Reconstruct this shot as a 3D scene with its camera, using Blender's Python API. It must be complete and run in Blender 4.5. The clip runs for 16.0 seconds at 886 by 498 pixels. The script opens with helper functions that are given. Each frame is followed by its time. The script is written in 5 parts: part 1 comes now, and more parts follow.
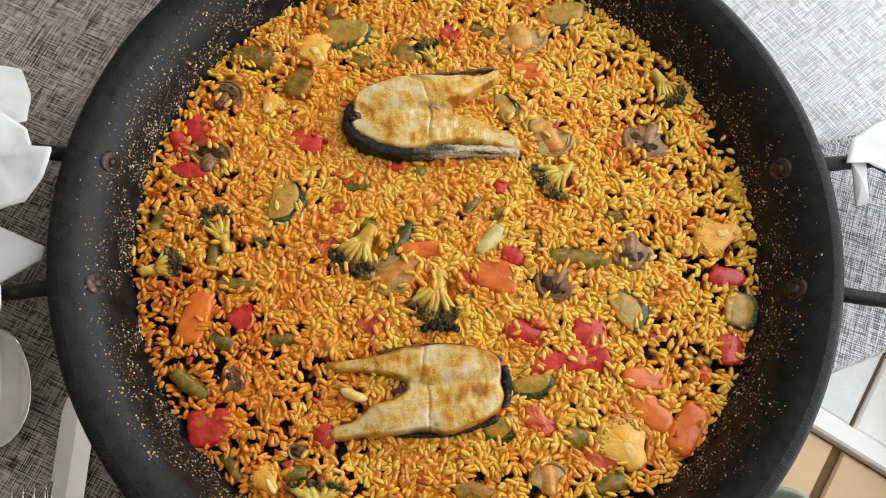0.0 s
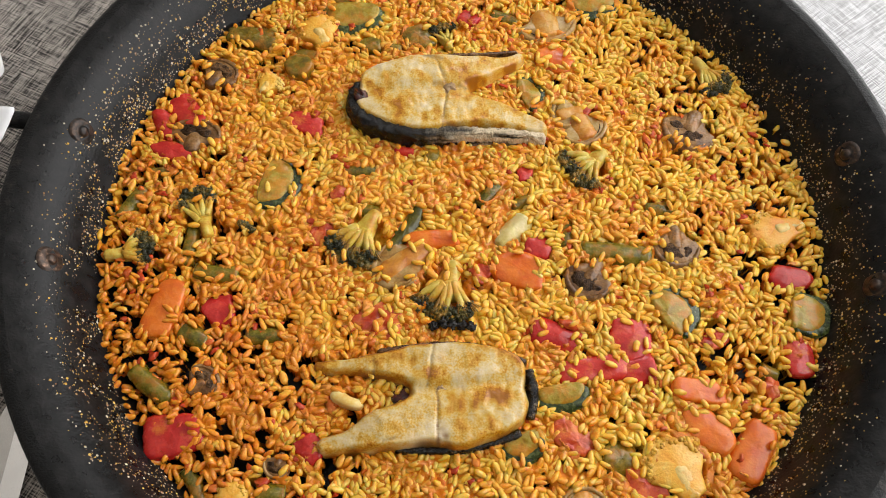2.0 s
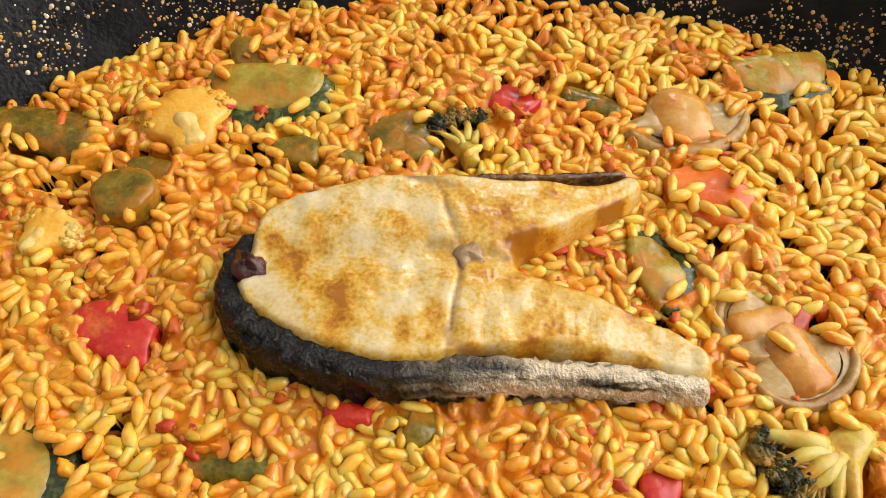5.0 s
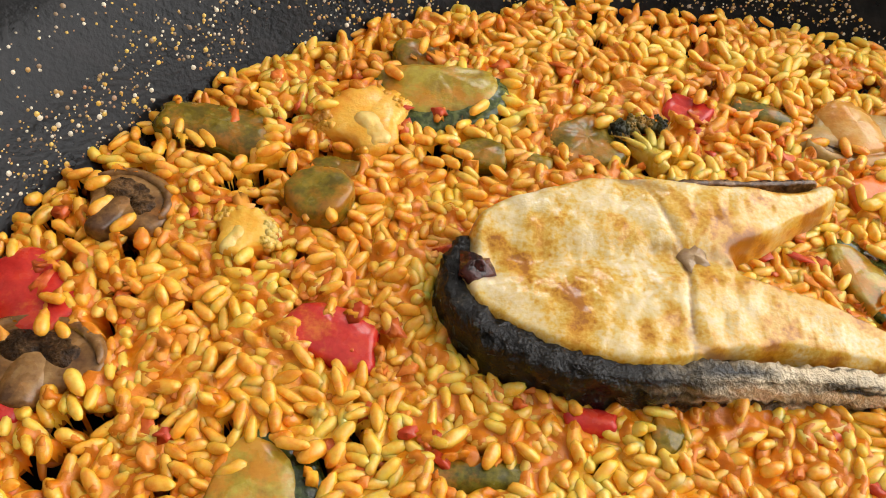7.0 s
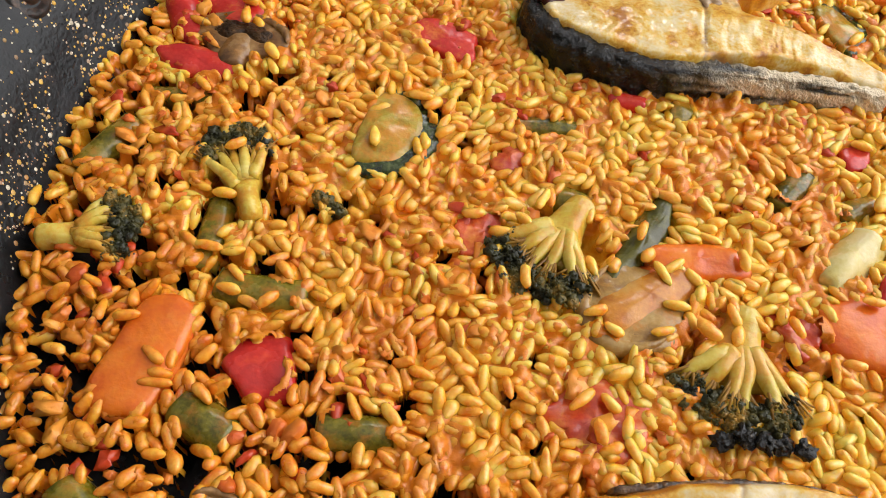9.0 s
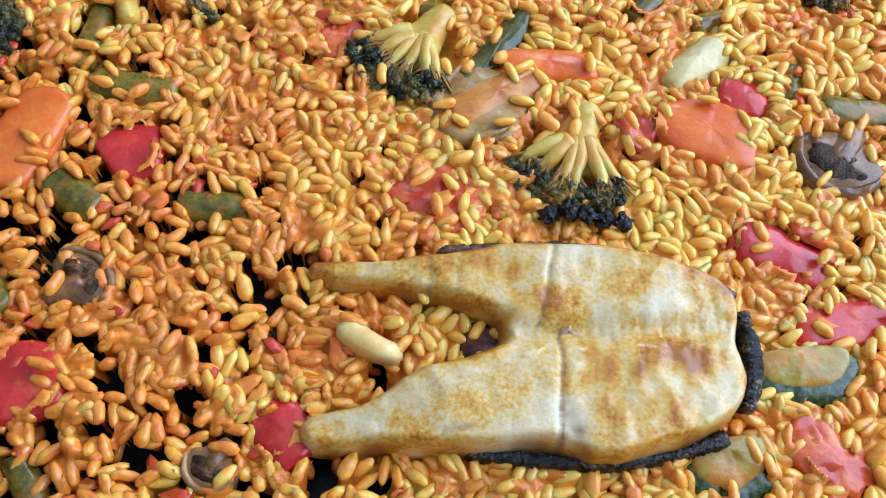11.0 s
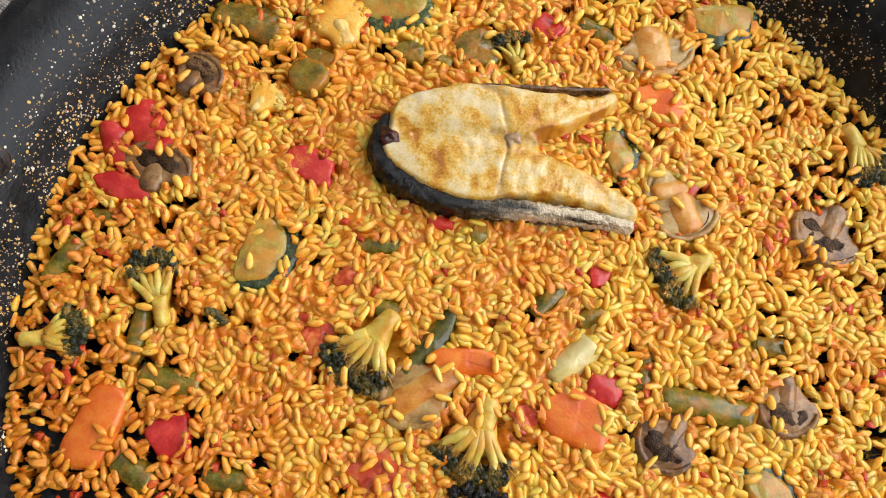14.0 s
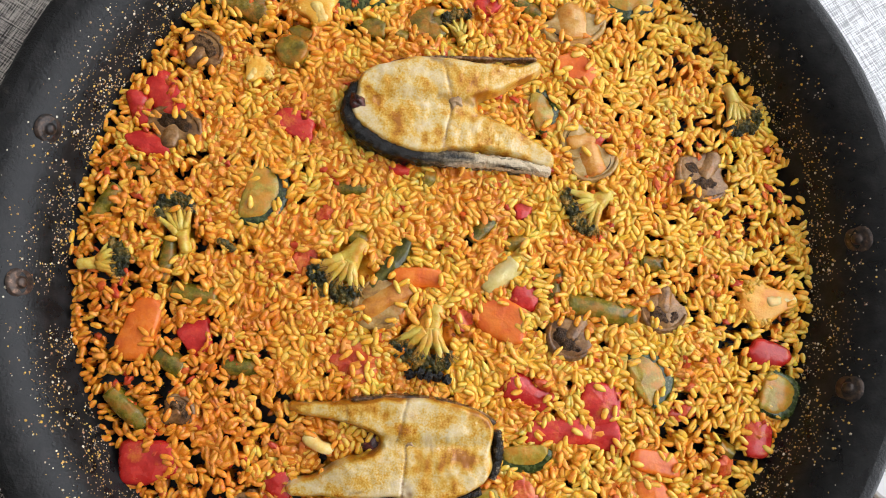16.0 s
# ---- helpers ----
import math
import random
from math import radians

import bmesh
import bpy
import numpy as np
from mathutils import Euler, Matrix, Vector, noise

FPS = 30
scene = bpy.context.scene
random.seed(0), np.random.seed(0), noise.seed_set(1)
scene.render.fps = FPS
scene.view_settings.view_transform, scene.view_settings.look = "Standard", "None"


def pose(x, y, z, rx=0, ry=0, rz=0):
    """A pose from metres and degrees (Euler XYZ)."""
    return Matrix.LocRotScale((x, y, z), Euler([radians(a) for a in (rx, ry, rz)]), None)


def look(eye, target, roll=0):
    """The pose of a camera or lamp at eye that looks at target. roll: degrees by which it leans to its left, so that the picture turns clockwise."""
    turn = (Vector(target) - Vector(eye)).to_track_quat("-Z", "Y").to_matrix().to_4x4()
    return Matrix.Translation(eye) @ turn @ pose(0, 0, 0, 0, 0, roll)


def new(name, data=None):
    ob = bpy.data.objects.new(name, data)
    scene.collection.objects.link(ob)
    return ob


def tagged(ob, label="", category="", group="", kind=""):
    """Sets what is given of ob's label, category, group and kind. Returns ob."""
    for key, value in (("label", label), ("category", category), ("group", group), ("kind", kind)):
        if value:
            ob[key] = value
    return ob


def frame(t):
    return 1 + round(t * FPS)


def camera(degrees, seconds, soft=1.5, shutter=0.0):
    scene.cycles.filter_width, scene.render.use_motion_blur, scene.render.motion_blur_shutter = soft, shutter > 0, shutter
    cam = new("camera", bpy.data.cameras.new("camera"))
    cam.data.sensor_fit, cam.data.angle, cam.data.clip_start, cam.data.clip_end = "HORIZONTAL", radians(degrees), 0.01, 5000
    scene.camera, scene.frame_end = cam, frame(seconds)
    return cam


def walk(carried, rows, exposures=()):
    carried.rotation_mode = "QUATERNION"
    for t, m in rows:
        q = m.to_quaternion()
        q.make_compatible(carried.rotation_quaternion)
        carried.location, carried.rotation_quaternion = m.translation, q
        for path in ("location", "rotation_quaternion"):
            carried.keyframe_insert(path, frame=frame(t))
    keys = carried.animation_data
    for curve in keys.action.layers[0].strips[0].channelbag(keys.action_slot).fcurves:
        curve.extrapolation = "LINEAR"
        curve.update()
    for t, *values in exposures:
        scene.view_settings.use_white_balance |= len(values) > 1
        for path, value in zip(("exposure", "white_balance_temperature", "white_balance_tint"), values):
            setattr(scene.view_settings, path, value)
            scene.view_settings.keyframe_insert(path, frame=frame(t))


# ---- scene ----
cam = camera(56.61, 16.0, soft=1.0)
PATH = [
    (0, (-0.02274, -0.16503, 0.54921), (-0.00215, 0.00807, -0.02491), 7.052),
    (0.5, (-0.02148, -0.18850, 0.53668), (-0.00170, 0.00614, -0.03053), 6.115),
    (1, (-0.02823, -0.20024, 0.51315), (-0.00884, 0.00954, -0.04865), 5.455),
    (1.5, (-0.02870, -0.20264, 0.47773), (-0.01294, 0.02866, -0.07567), 4.353),
    (2, (-0.01898, -0.21738, 0.44802), (-0.01008, 0.04437, -0.09180), 3.529),
    (2.5, (-0.01959, -0.20013, 0.39122), (-0.01647, 0.08334, -0.13758), 3.376),
    (3, (-0.01947, -0.15854, 0.33723), (-0.02051, 0.14897, -0.17798), 3.021),
    (3.5, (-0.01991, -0.12121, 0.29960), (-0.02452, 0.20168, -0.20609), 2.790),
    (4, (-0.01059, -0.08026, 0.26596), (-0.02946, 0.24184, -0.23990), 0.940),
    (4.2, (-0.00801, -0.06530, 0.25197), (-0.02710, 0.25771, -0.25331), 0.907),
    (6.3, (-0.05859, -0.00917, 0.19356), (-0.03814, 0.34708, -0.28880), 6.187),
    (6.5, (-0.07048, -0.01333, 0.19873), (-0.04417, 0.33861, -0.28650), 7.248),
    (7, (-0.08137, -0.03085, 0.20187), (-0.05313, 0.32273, -0.28206), 7.821),
    (7.5, (-0.09800, -0.06205, 0.20972), (-0.07202, 0.28854, -0.27650), 7.952),
    (8, (-0.10317, -0.08587, 0.22027), (-0.08461, 0.25676, -0.27193), 7.711),
    (8.5, (-0.10049, -0.11340, 0.22630), (-0.08808, 0.21646, -0.27474), 7.797),
    (9, (-0.09314, -0.13545, 0.22650), (-0.08479, 0.18009, -0.28376), 8.029),
    (9.5, (-0.08301, -0.15195, 0.22499), (-0.07509, 0.13858, -0.29992), 8.509),
    (10, (-0.07371, -0.16805, 0.22279), (-0.06112, 0.11023, -0.30862), 9.269),
    (10.2, (-0.06887, -0.17316, 0.22168), (-0.05764, 0.09460, -0.31514), 8.952),
    (12.3, (-0.03067, -0.17117, 0.27600), (-0.01505, 0.09522, -0.26139), 9.538),
    (12.5, (-0.03177, -0.15761, 0.28837), (-0.01761, 0.10088, -0.25291), 9.979),
    (13, (-0.04193, -0.12027, 0.32168), (-0.02695, 0.11260, -0.23108), 11.641),
    (13.5, (-0.04983, -0.07660, 0.34701), (-0.03371, 0.11766, -0.22044), 13.047),
    (14, (-0.04678, -0.05498, 0.37531), (-0.02514, 0.10036, -0.20382), 16.106),
    (14.5, (-0.04107, -0.04291, 0.41310), (-0.01616, 0.07681, -0.17430), 19.653),
    (15, (-0.03634, -0.04123, 0.44022), (-0.00789, 0.05425, -0.15145), 24.363),
    (15.5, (-0.03306, -0.04283, 0.45851), (0.00143, 0.04054, -0.13467), 30.148),
    (16, (-0.03575, -0.05007, 0.48140), (0.00257, 0.02630, -0.11249), 34.074),
]
walk(cam, [(t, look(eye, target, roll)) for t, eye, target, roll in PATH],
     exposures=[(0.0, -0.27, 6200, 8), (1.5, -0.27, 6300, 9), (2.5, -0.10, 6500, 10), (3.0, -0.02, 6500, 10), (8.5, -0.02, 6500, 10), (9.5, -0.03, 5800, 10), (10.2, -0.03, 5250, 10),
                (12.3, 0.27, 3950, 3), (12.5, 0.25, 4000, 3), (13.0, 0.11, 4900, 7), (13.5, 0.03, 5900, 10), (15.0, -0.03, 6000, 10), (16.0, -0.08, 6000, 10)])

# ---- light: unseen room, wide opening to the east, added glint lamp to the north ----
world = bpy.data.worlds.new("world")
scene.world = world
world.use_nodes = True
_nt = world.node_tree
_sky = _nt.nodes.new("ShaderNodeTexSky")
_sky.sky_type = "NISHITA"
_sky.sun_disc = False
_sky.sun_elevation, _sky.sun_rotation = radians(40), radians(250)
_nt.nodes["Background"].inputs["Strength"].default_value = 0.06
_nt.links.new(_sky.outputs[0], _nt.nodes["Background"].inputs["Color"])
WIN_Y0, WIN_Y1, WIN_Z0, WIN_Z1, WIN_X = -0.40, 1.10, -0.35, 1.85, 0.62
opening_light = new("opening_light", bpy.data.lights.new("opening_light", "AREA"))
opening_light.data.shape, opening_light.data.size, opening_light.data.size_y = "RECTANGLE", WIN_Y1 - WIN_Y0, WIN_Z1 - WIN_Z0
opening_light.data.energy, opening_light.data.color = 41.5, (1.0, 0.97, 0.94)
opening_light.matrix_world = look((WIN_X + 0.06, (WIN_Y0 + WIN_Y1) / 2, (WIN_Z0 + WIN_Z1) / 2), (-1.0, (WIN_Y0 + WIN_Y1) / 2, (WIN_Z0 + WIN_Z1) / 2))


# Small lamp added to the north for glints on wet food; no window known there.
NORTH_X0, NORTH_X1, NORTH_Z0, NORTH_Z1, NORTH_Y = 0.02, 0.44, 1.10, 1.55, 1.50
glint_light = new("opening_light", bpy.data.lights.new("opening_light", "AREA"))
glint_light.data.shape, glint_light.data.size, glint_light.data.size_y = "RECTANGLE", NORTH_X1 - NORTH_X0, NORTH_Z1 - NORTH_Z0
glint_light.data.energy, glint_light.data.color = 5.5, (1.0, 0.98, 0.96)
glint_light.matrix_world = look(((NORTH_X0 + NORTH_X1) / 2, NORTH_Y + 0.06, (NORTH_Z0 + NORTH_Z1) / 2), ((NORTH_X0 + NORTH_X1) / 2, -1.0, (NORTH_Z0 + NORTH_Z1) / 2))

# ---- materials ----


def surf(name, stops, rough=0.4, scale=120.0, fine=900.0, bump=0.25, depth=0.0006, island=0.0, dust=0.0,
         coat=0.0, metal=0.0, sss=0.0, spec=0.32, stretch=(1, 1, 1), contrast=1.0, grain=0.35, dust_colour=(0.72, 0.25, 0.025), mark="", mark_colour=(0, 0, 0), fry=""):
    """A mottled surface: a ramp over coarse and fine noise, with a fine relief and a film of saffron sauce."""
    m = bpy.data.materials.new(name)
    m.use_nodes = True
    nt = m.node_tree
    nd, lk = nt.nodes, nt.links
    p = nd["Principled BSDF"]
    geo = nd.new("ShaderNodeNewGeometry")
    mp = nd.new("ShaderNodeMapping")
    mp.inputs["Scale"].default_value = stretch
    lk.new(geo.outputs["Position"], mp.inputs["Vector"])

    def noise_tex(s, detail=4.0):
        n = nd.new("ShaderNodeTexNoise")
        n.inputs["Scale"].default_value, n.inputs["Detail"].default_value = s, detail
        lk.new(mp.outputs[0], n.inputs["Vector"])
        return n.outputs["Fac"]

    def maths(op, a, b):
        n = nd.new("ShaderNodeMath")
        n.operation = op
        for k, v in enumerate((a, b)):
            if isinstance(v, (int, float)):
                n.inputs[k].default_value = v
            else:
                lk.new(v, n.inputs[k])
        return n.outputs[0]

    coarse, thin = noise_tex(scale), noise_tex(fine, 3.0)
    fac = maths("ADD", maths("MULTIPLY", maths("SUBTRACT", coarse, 0.5), 1.6 * contrast), 0.5)
    fac = maths("ADD", fac, maths("MULTIPLY", maths("SUBTRACT", thin, 0.5), grain * contrast))
    if island:
        fac = maths("ADD", fac, maths("MULTIPLY", maths("SUBTRACT", geo.outputs["Random Per Island"], 0.5), island))
    else:
        info = nd.new("ShaderNodeObjectInfo")
        fac = maths("ADD", fac, maths("MULTIPLY", maths("SUBTRACT", info.outputs["Random"], 0.5), 0.3))
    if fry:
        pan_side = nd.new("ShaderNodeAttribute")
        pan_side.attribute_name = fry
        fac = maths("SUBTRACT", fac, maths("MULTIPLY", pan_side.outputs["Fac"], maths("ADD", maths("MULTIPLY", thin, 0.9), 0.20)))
    ramp = nd.new("ShaderNodeValToRGB")
    els = ramp.color_ramp.elements
    while len(els) < len(stops):
        els.new(0.5)
    for e, (pos, c) in zip(els, stops):
        e.position, e.color = pos, (*c, 1)
    lk.new(fac, ramp.inputs["Fac"])
    colour = ramp.outputs["Color"]
    if dust:
        film = nd.new("ShaderNodeMapRange")
        film.interpolation_type = "SMOOTHSTEP"
        low = 0.64 - 0.22 * dust
        film.inputs["From Min"].default_value, film.inputs["From Max"].default_value = low, low + 0.2
        film.inputs["To Max"].default_value = 0.62
        lk.new(maths("ADD", maths("MULTIPLY", noise_tex(scale * 0.9, 6.0), 0.8), maths("MULTIPLY", noise_tex(fine * 1.3), 0.25)), film.inputs["Value"])
        speck = film.outputs[0]
        mix = nd.new("ShaderNodeMix")
        mix.data_type = "RGBA"
        lk.new(speck, mix.inputs["Factor"])
        lk.new(colour, mix.inputs["A"])
        mix.inputs["B"].default_value = (*dust_colour, 1)
        colour = mix.outputs["Result"]
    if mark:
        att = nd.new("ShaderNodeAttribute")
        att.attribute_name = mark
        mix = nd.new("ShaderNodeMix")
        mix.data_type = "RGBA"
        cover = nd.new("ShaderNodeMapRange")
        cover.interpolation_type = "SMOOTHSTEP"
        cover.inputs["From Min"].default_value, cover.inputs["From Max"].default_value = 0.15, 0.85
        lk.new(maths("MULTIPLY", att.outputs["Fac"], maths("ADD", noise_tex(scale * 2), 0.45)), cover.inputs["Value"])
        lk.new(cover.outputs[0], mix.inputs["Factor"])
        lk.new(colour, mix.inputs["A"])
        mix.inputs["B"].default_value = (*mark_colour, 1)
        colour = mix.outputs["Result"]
    lk.new(colour, p.inputs["Base Color"])
    rr = maths("ADD", maths("MULTIPLY", maths("SUBTRACT", coarse, 0.5), 0.25), rough)
    lk.new(rr, p.inputs["Roughness"])
    p.inputs["Metallic"].default_value = metal
    p.inputs["Specular IOR Level"].default_value = spec
    p.inputs["Coat Weight"].default_value = coat
    p.inputs["Coat Roughness"].default_value = 0.09
    if sss:
        p.inputs["Subsurface Weight"].default_value = sss
        p.inputs["Subsurface Radius"].default_value = (1.0, 0.7, 0.3)
        p.inputs["Subsurface Scale"].default_value = 0.0026
    if bump:
        b = nd.new("ShaderNodeBump")
        b.inputs["Strength"].default_value, b.inputs["Distance"].default_value = bump, depth
        lk.new(maths("ADD", thin, maths("MULTIPLY", coarse, 0.8)), b.inputs["Height"])
        lk.new(b.outputs[0], p.inputs["Normal"])
        film = nd.new("ShaderNodeBump")
        film.inputs["Strength"].default_value, film.inputs["Distance"].default_value = 0.4, 0.0006
        lk.new(noise_tex(320.0, 1.5), film.inputs["Height"])
        lk.new(film.outputs[0], p.inputs["Coat Normal"])
    return m


RICE = surf("cooked_rice", [(0.05, (0.92, 0.68, 0.17)), (0.35, (0.92, 0.585, 0.09)), (0.65, (0.90, 0.46, 0.040)), (1.0, (0.83, 0.28, 0.012))],
            rough=0.24, scale=230, fine=1000, island=0.16, bump=0.14, depth=0.0005, contrast=0.75, spec=0.5, sss=0.8, dust=0.42, grain=0.8, coat=0.25, dust_colour=(0.84, 0.30, 0.015))
RICE_SAUCED = surf("sauced_rice", [(0.05, (0.92, 0.58, 0.10)), (0.4, (0.90, 0.46, 0.05)), (0.7, (0.87, 0.35, 0.022)), (1.0, (0.78, 0.21, 0.012))],
                   rough=0.24, scale=230, fine=800, island=0.14, bump=0.28, depth=0.0007, contrast=0.9, spec=0.5, sss=0.7, dust=0.55, grain=0.9, coat=0.25, dust_colour=(0.78, 0.19, 0.012))
# Deeper orange grains, more of them to the south-west and near the rim.
RICE_DARKER = surf("toasted_rice", [(0.05, (0.88, 0.47, 0.055)), (0.4, (0.83, 0.34, 0.024)), (0.7, (0.74, 0.23, 0.014)), (1.0, (0.56, 0.12, 0.008))],
                    rough=0.24, scale=230, fine=800, island=0.16, bump=0.28, depth=0.0007, contrast=0.9, spec=0.5, sss=0.6, dust=0.55, grain=0.9, coat=0.25, dust_colour=(0.66, 0.14, 0.010))
# Lower sauced grains: shade of the gaps is put into this darker orange.
RICE_SHADED = surf("shaded_rice", [(0.1, (0.62, 0.26, 0.02)), (0.5, (0.48, 0.14, 0.010)), (0.9, (0.30, 0.06, 0.008))], rough=0.25, scale=60, fine=500, island=0.6, bump=0.15)
SAUCE = surf("saffron_sauce", [(0.02, (0.68, 0.20, 0.008)), (0.22, (0.80, 0.30, 0.012)), (0.45, (0.87, 0.395, 0.022)), (0.75, (0.90, 0.51, 0.045))], rough=0.25, scale=150, fine=800, bump=0.4, depth=0.0007, sss=0.3, grain=0.9, coat=0.15, spec=0.35, fry="wetness")
CRUMB = surf("tomato_crumb", [(0.1, (0.50, 0.05, 0.012)), (0.45, (0.74, 0.19, 0.02)), (0.9, (0.82, 0.33, 0.04))], rough=0.2, scale=60, fine=500, island=0.9, bump=0.3, depth=0.001, sss=0.2, coat=0.2)
WET = dict(rough=0.26, bump=0.18, depth=0.0007, coat=0.38, spec=0.32, contrast=1.0, grain=0.6, fine=800)
RED = surf("red_pepper_flesh", [(0.2, (0.42, 0.012, 0.010)), (0.6, (0.58, 0.030, 0.020)), (0.9, (0.68, 0.070, 0.025))], scale=120, dust=0.30, sss=0.2, **WET)
RED_SKIN = surf("red_pepper_skin", [(0.2, (0.34, 0.006, 0.006)), (0.7, (0.52, 0.016, 0.010))], rough=0.12, scale=90, fine=500, bump=0.05, coat=0.5)
CORE = surf("carrot_core", [(0.2, (0.70, 0.12, 0.012)), (0.8, (0.80, 0.24, 0.03))], scale=160, dust=0.3, **WET)
GREEN_SKIN = surf("green_pepper_skin", [(0.2, (0.055, 0.046, 0.003)), (0.7, (0.135, 0.110, 0.008))], scale=120, **WET)
CARROT = surf("carrot_flesh", [(0.2, (0.64, 0.110, 0.006)), (0.6, (0.76, 0.180, 0.009)), (0.9, (0.82, 0.27, 0.02))], scale=130, dust=0.20, sss=0.25, **WET)
TOMATO = surf("stewed_tomato", [(0.2, (0.46, 0.035, 0.012)), (0.6, (0.64, 0.10, 0.018)), (0.9, (0.76, 0.25, 0.04))], scale=150, dust=0.5, sss=0.3, **WET)
BEAN = surf("green_bean_skin", [(0.2, (0.070, 0.060, 0.004)), (0.55, (0.150, 0.125, 0.008)), (0.9, (0.25, 0.185, 0.015))], scale=200, dust=0.75, dust_colour=(0.42, 0.15, 0.012), **{**WET, "grain": 0.8})
BEAN_CUT = surf("green_bean_cut", [(0.2, (0.20, 0.17, 0.02)), (0.8, (0.38, 0.32, 0.05))], rough=0.3, scale=300)
LEEK = surf("green_pepper_flesh", [(0.2, (0.115, 0.078, 0.005)), (0.55, (0.21, 0.150, 0.009)), (0.9, (0.34, 0.21, 0.015))], scale=180, dust=0.85, dust_colour=(0.50, 0.17, 0.012), sss=0.15, **{**WET, "grain": 0.9})
LEEK_PALE = surf("artichoke_stalk", [(0.2, (0.50, 0.30, 0.05)), (0.55, (0.62, 0.50, 0.16)), (0.9, (0.72, 0.60, 0.28))], scale=70, dust=0.30, sss=0.25, **WET)
DARK_LEEK = surf("dark_green_pepper", [(0.2, (0.055, 0.050, 0.004)), (0.6, (0.12, 0.11, 0.009)), (0.9, (0.24, 0.20, 0.02))], scale=170, dust=0.30, dust_colour=(0.42, 0.16, 0.02), **WET)
ZUC_FLESH = surf("zucchini_flesh", [(0.2, (0.26, 0.15, 0.012)), (0.55, (0.36, 0.25, 0.024)), (0.9, (0.46, 0.36, 0.05))], scale=170, dust=0.95, dust_colour=(0.62, 0.21, 0.014), sss=0.2, **{**WET, "grain": 0.9})
ZUC_SKIN = surf("zucchini_skin", [(0.2, (0.012, 0.018, 0.004)), (0.55, (0.035, 0.052, 0.008)), (0.95, (0.12, 0.14, 0.03))], scale=400, **WET)
MUSH = surf("mushroom_flesh", [(0.15, (0.26, 0.13, 0.03)), (0.5, (0.44, 0.26, 0.070)), (0.9, (0.56, 0.40, 0.17))], scale=110, dust=0.50, sss=0.25, dust_colour=(0.60, 0.22, 0.025), **WET)
MUSH_COATED = surf("sauced_mushroom", [(0.15, (0.46, 0.15, 0.02)), (0.5, (0.60, 0.25, 0.030)), (0.9, (0.66, 0.38, 0.10))], scale=130, sss=0.25, dust=0.4, **WET)
MUSH_BROWN = surf("browned_mushroom", [(0.15, (0.10, 0.042, 0.014)), (0.45, (0.21, 0.100, 0.030)), (0.75, (0.34, 0.18, 0.06)), (0.95, (0.46, 0.28, 0.11))], scale=130, dust=0.45, dust_colour=(0.44, 0.16, 0.022), sss=0.1, **WET)
GILL_CREVICE = surf("gills_and_crevice", [(0.2, (0.022, 0.011, 0.005)), (0.6, (0.065, 0.032, 0.013)), (0.95, (0.18, 0.095, 0.038))], rough=0.3, scale=300, fine=1200, bump=0.6, depth=0.001, spec=0.15, contrast=1.2, grain=0.7, coat=0.0)
STALK = surf("broccoli_stalk", [(0.15, (0.52, 0.24, 0.020)), (0.45, (0.62, 0.44, 0.06)), (0.9, (0.72, 0.60, 0.15))], scale=110, dust=0.75, sss=0.35, dust_colour=(0.70, 0.27, 0.02), **WET)
TWIG = surf("browned_twigs", [(0.15, (0.16, 0.07, 0.010)), (0.5, (0.32, 0.16, 0.022)), (0.9, (0.52, 0.32, 0.05))], rough=0.35, scale=200, fine=600, bump=0.3)
BUDS = surf("broccoli_buds", [(0.15, (0.012, 0.012, 0.005)), (0.42, (0.035, 0.034, 0.010)), (0.66, (0.10, 0.080, 0.018)), (0.95, (0.40, 0.21, 0.03))], rough=0.4, scale=150, fine=900, bump=0.5, depth=0.0008, spec=0.3, contrast=1.4, coat=0.1)
CAULI = surf("cauliflower_curd", [(0.15, (0.76, 0.27, 0.02)), (0.45, (0.83, 0.39, 0.035)), (0.75, (0.86, 0.49, 0.07)), (0.95, (0.86, 0.58, 0.14))], scale=90, sss=0.4, dust=0.25, **{**WET, "contrast": 1.1, "bump": 0.3})
GARLIC = surf("pale_stem_flesh", [(0.2, (0.78, 0.42, 0.07)), (0.6, (0.82, 0.60, 0.20)), (0.9, (0.84, 0.68, 0.32))], scale=80, dust=0.2, sss=0.4, **WET)
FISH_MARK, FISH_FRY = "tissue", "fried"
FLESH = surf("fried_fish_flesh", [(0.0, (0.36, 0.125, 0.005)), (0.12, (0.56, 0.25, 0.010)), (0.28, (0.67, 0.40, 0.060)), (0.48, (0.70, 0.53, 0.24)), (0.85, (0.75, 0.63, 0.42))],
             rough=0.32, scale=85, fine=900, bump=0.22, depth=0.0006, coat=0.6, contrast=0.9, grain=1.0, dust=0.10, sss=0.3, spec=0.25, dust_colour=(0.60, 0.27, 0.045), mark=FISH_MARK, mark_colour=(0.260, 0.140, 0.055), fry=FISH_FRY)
FISH_SKIN = surf("charred_fish_skin", [(0.40, (0.005, 0.004, 0.0035)), (0.68, (0.010, 0.008, 0.005)), (0.85, (0.040, 0.026, 0.015)), (1.0, (0.20, 0.15, 0.09))], rough=0.24, scale=300, fine=1100, bump=0.9, depth=0.0014, coat=0.12, contrast=1.2, grain=1.1, spec=0.4, mark=FISH_MARK, mark_colour=(0.72, 0.58, 0.38))
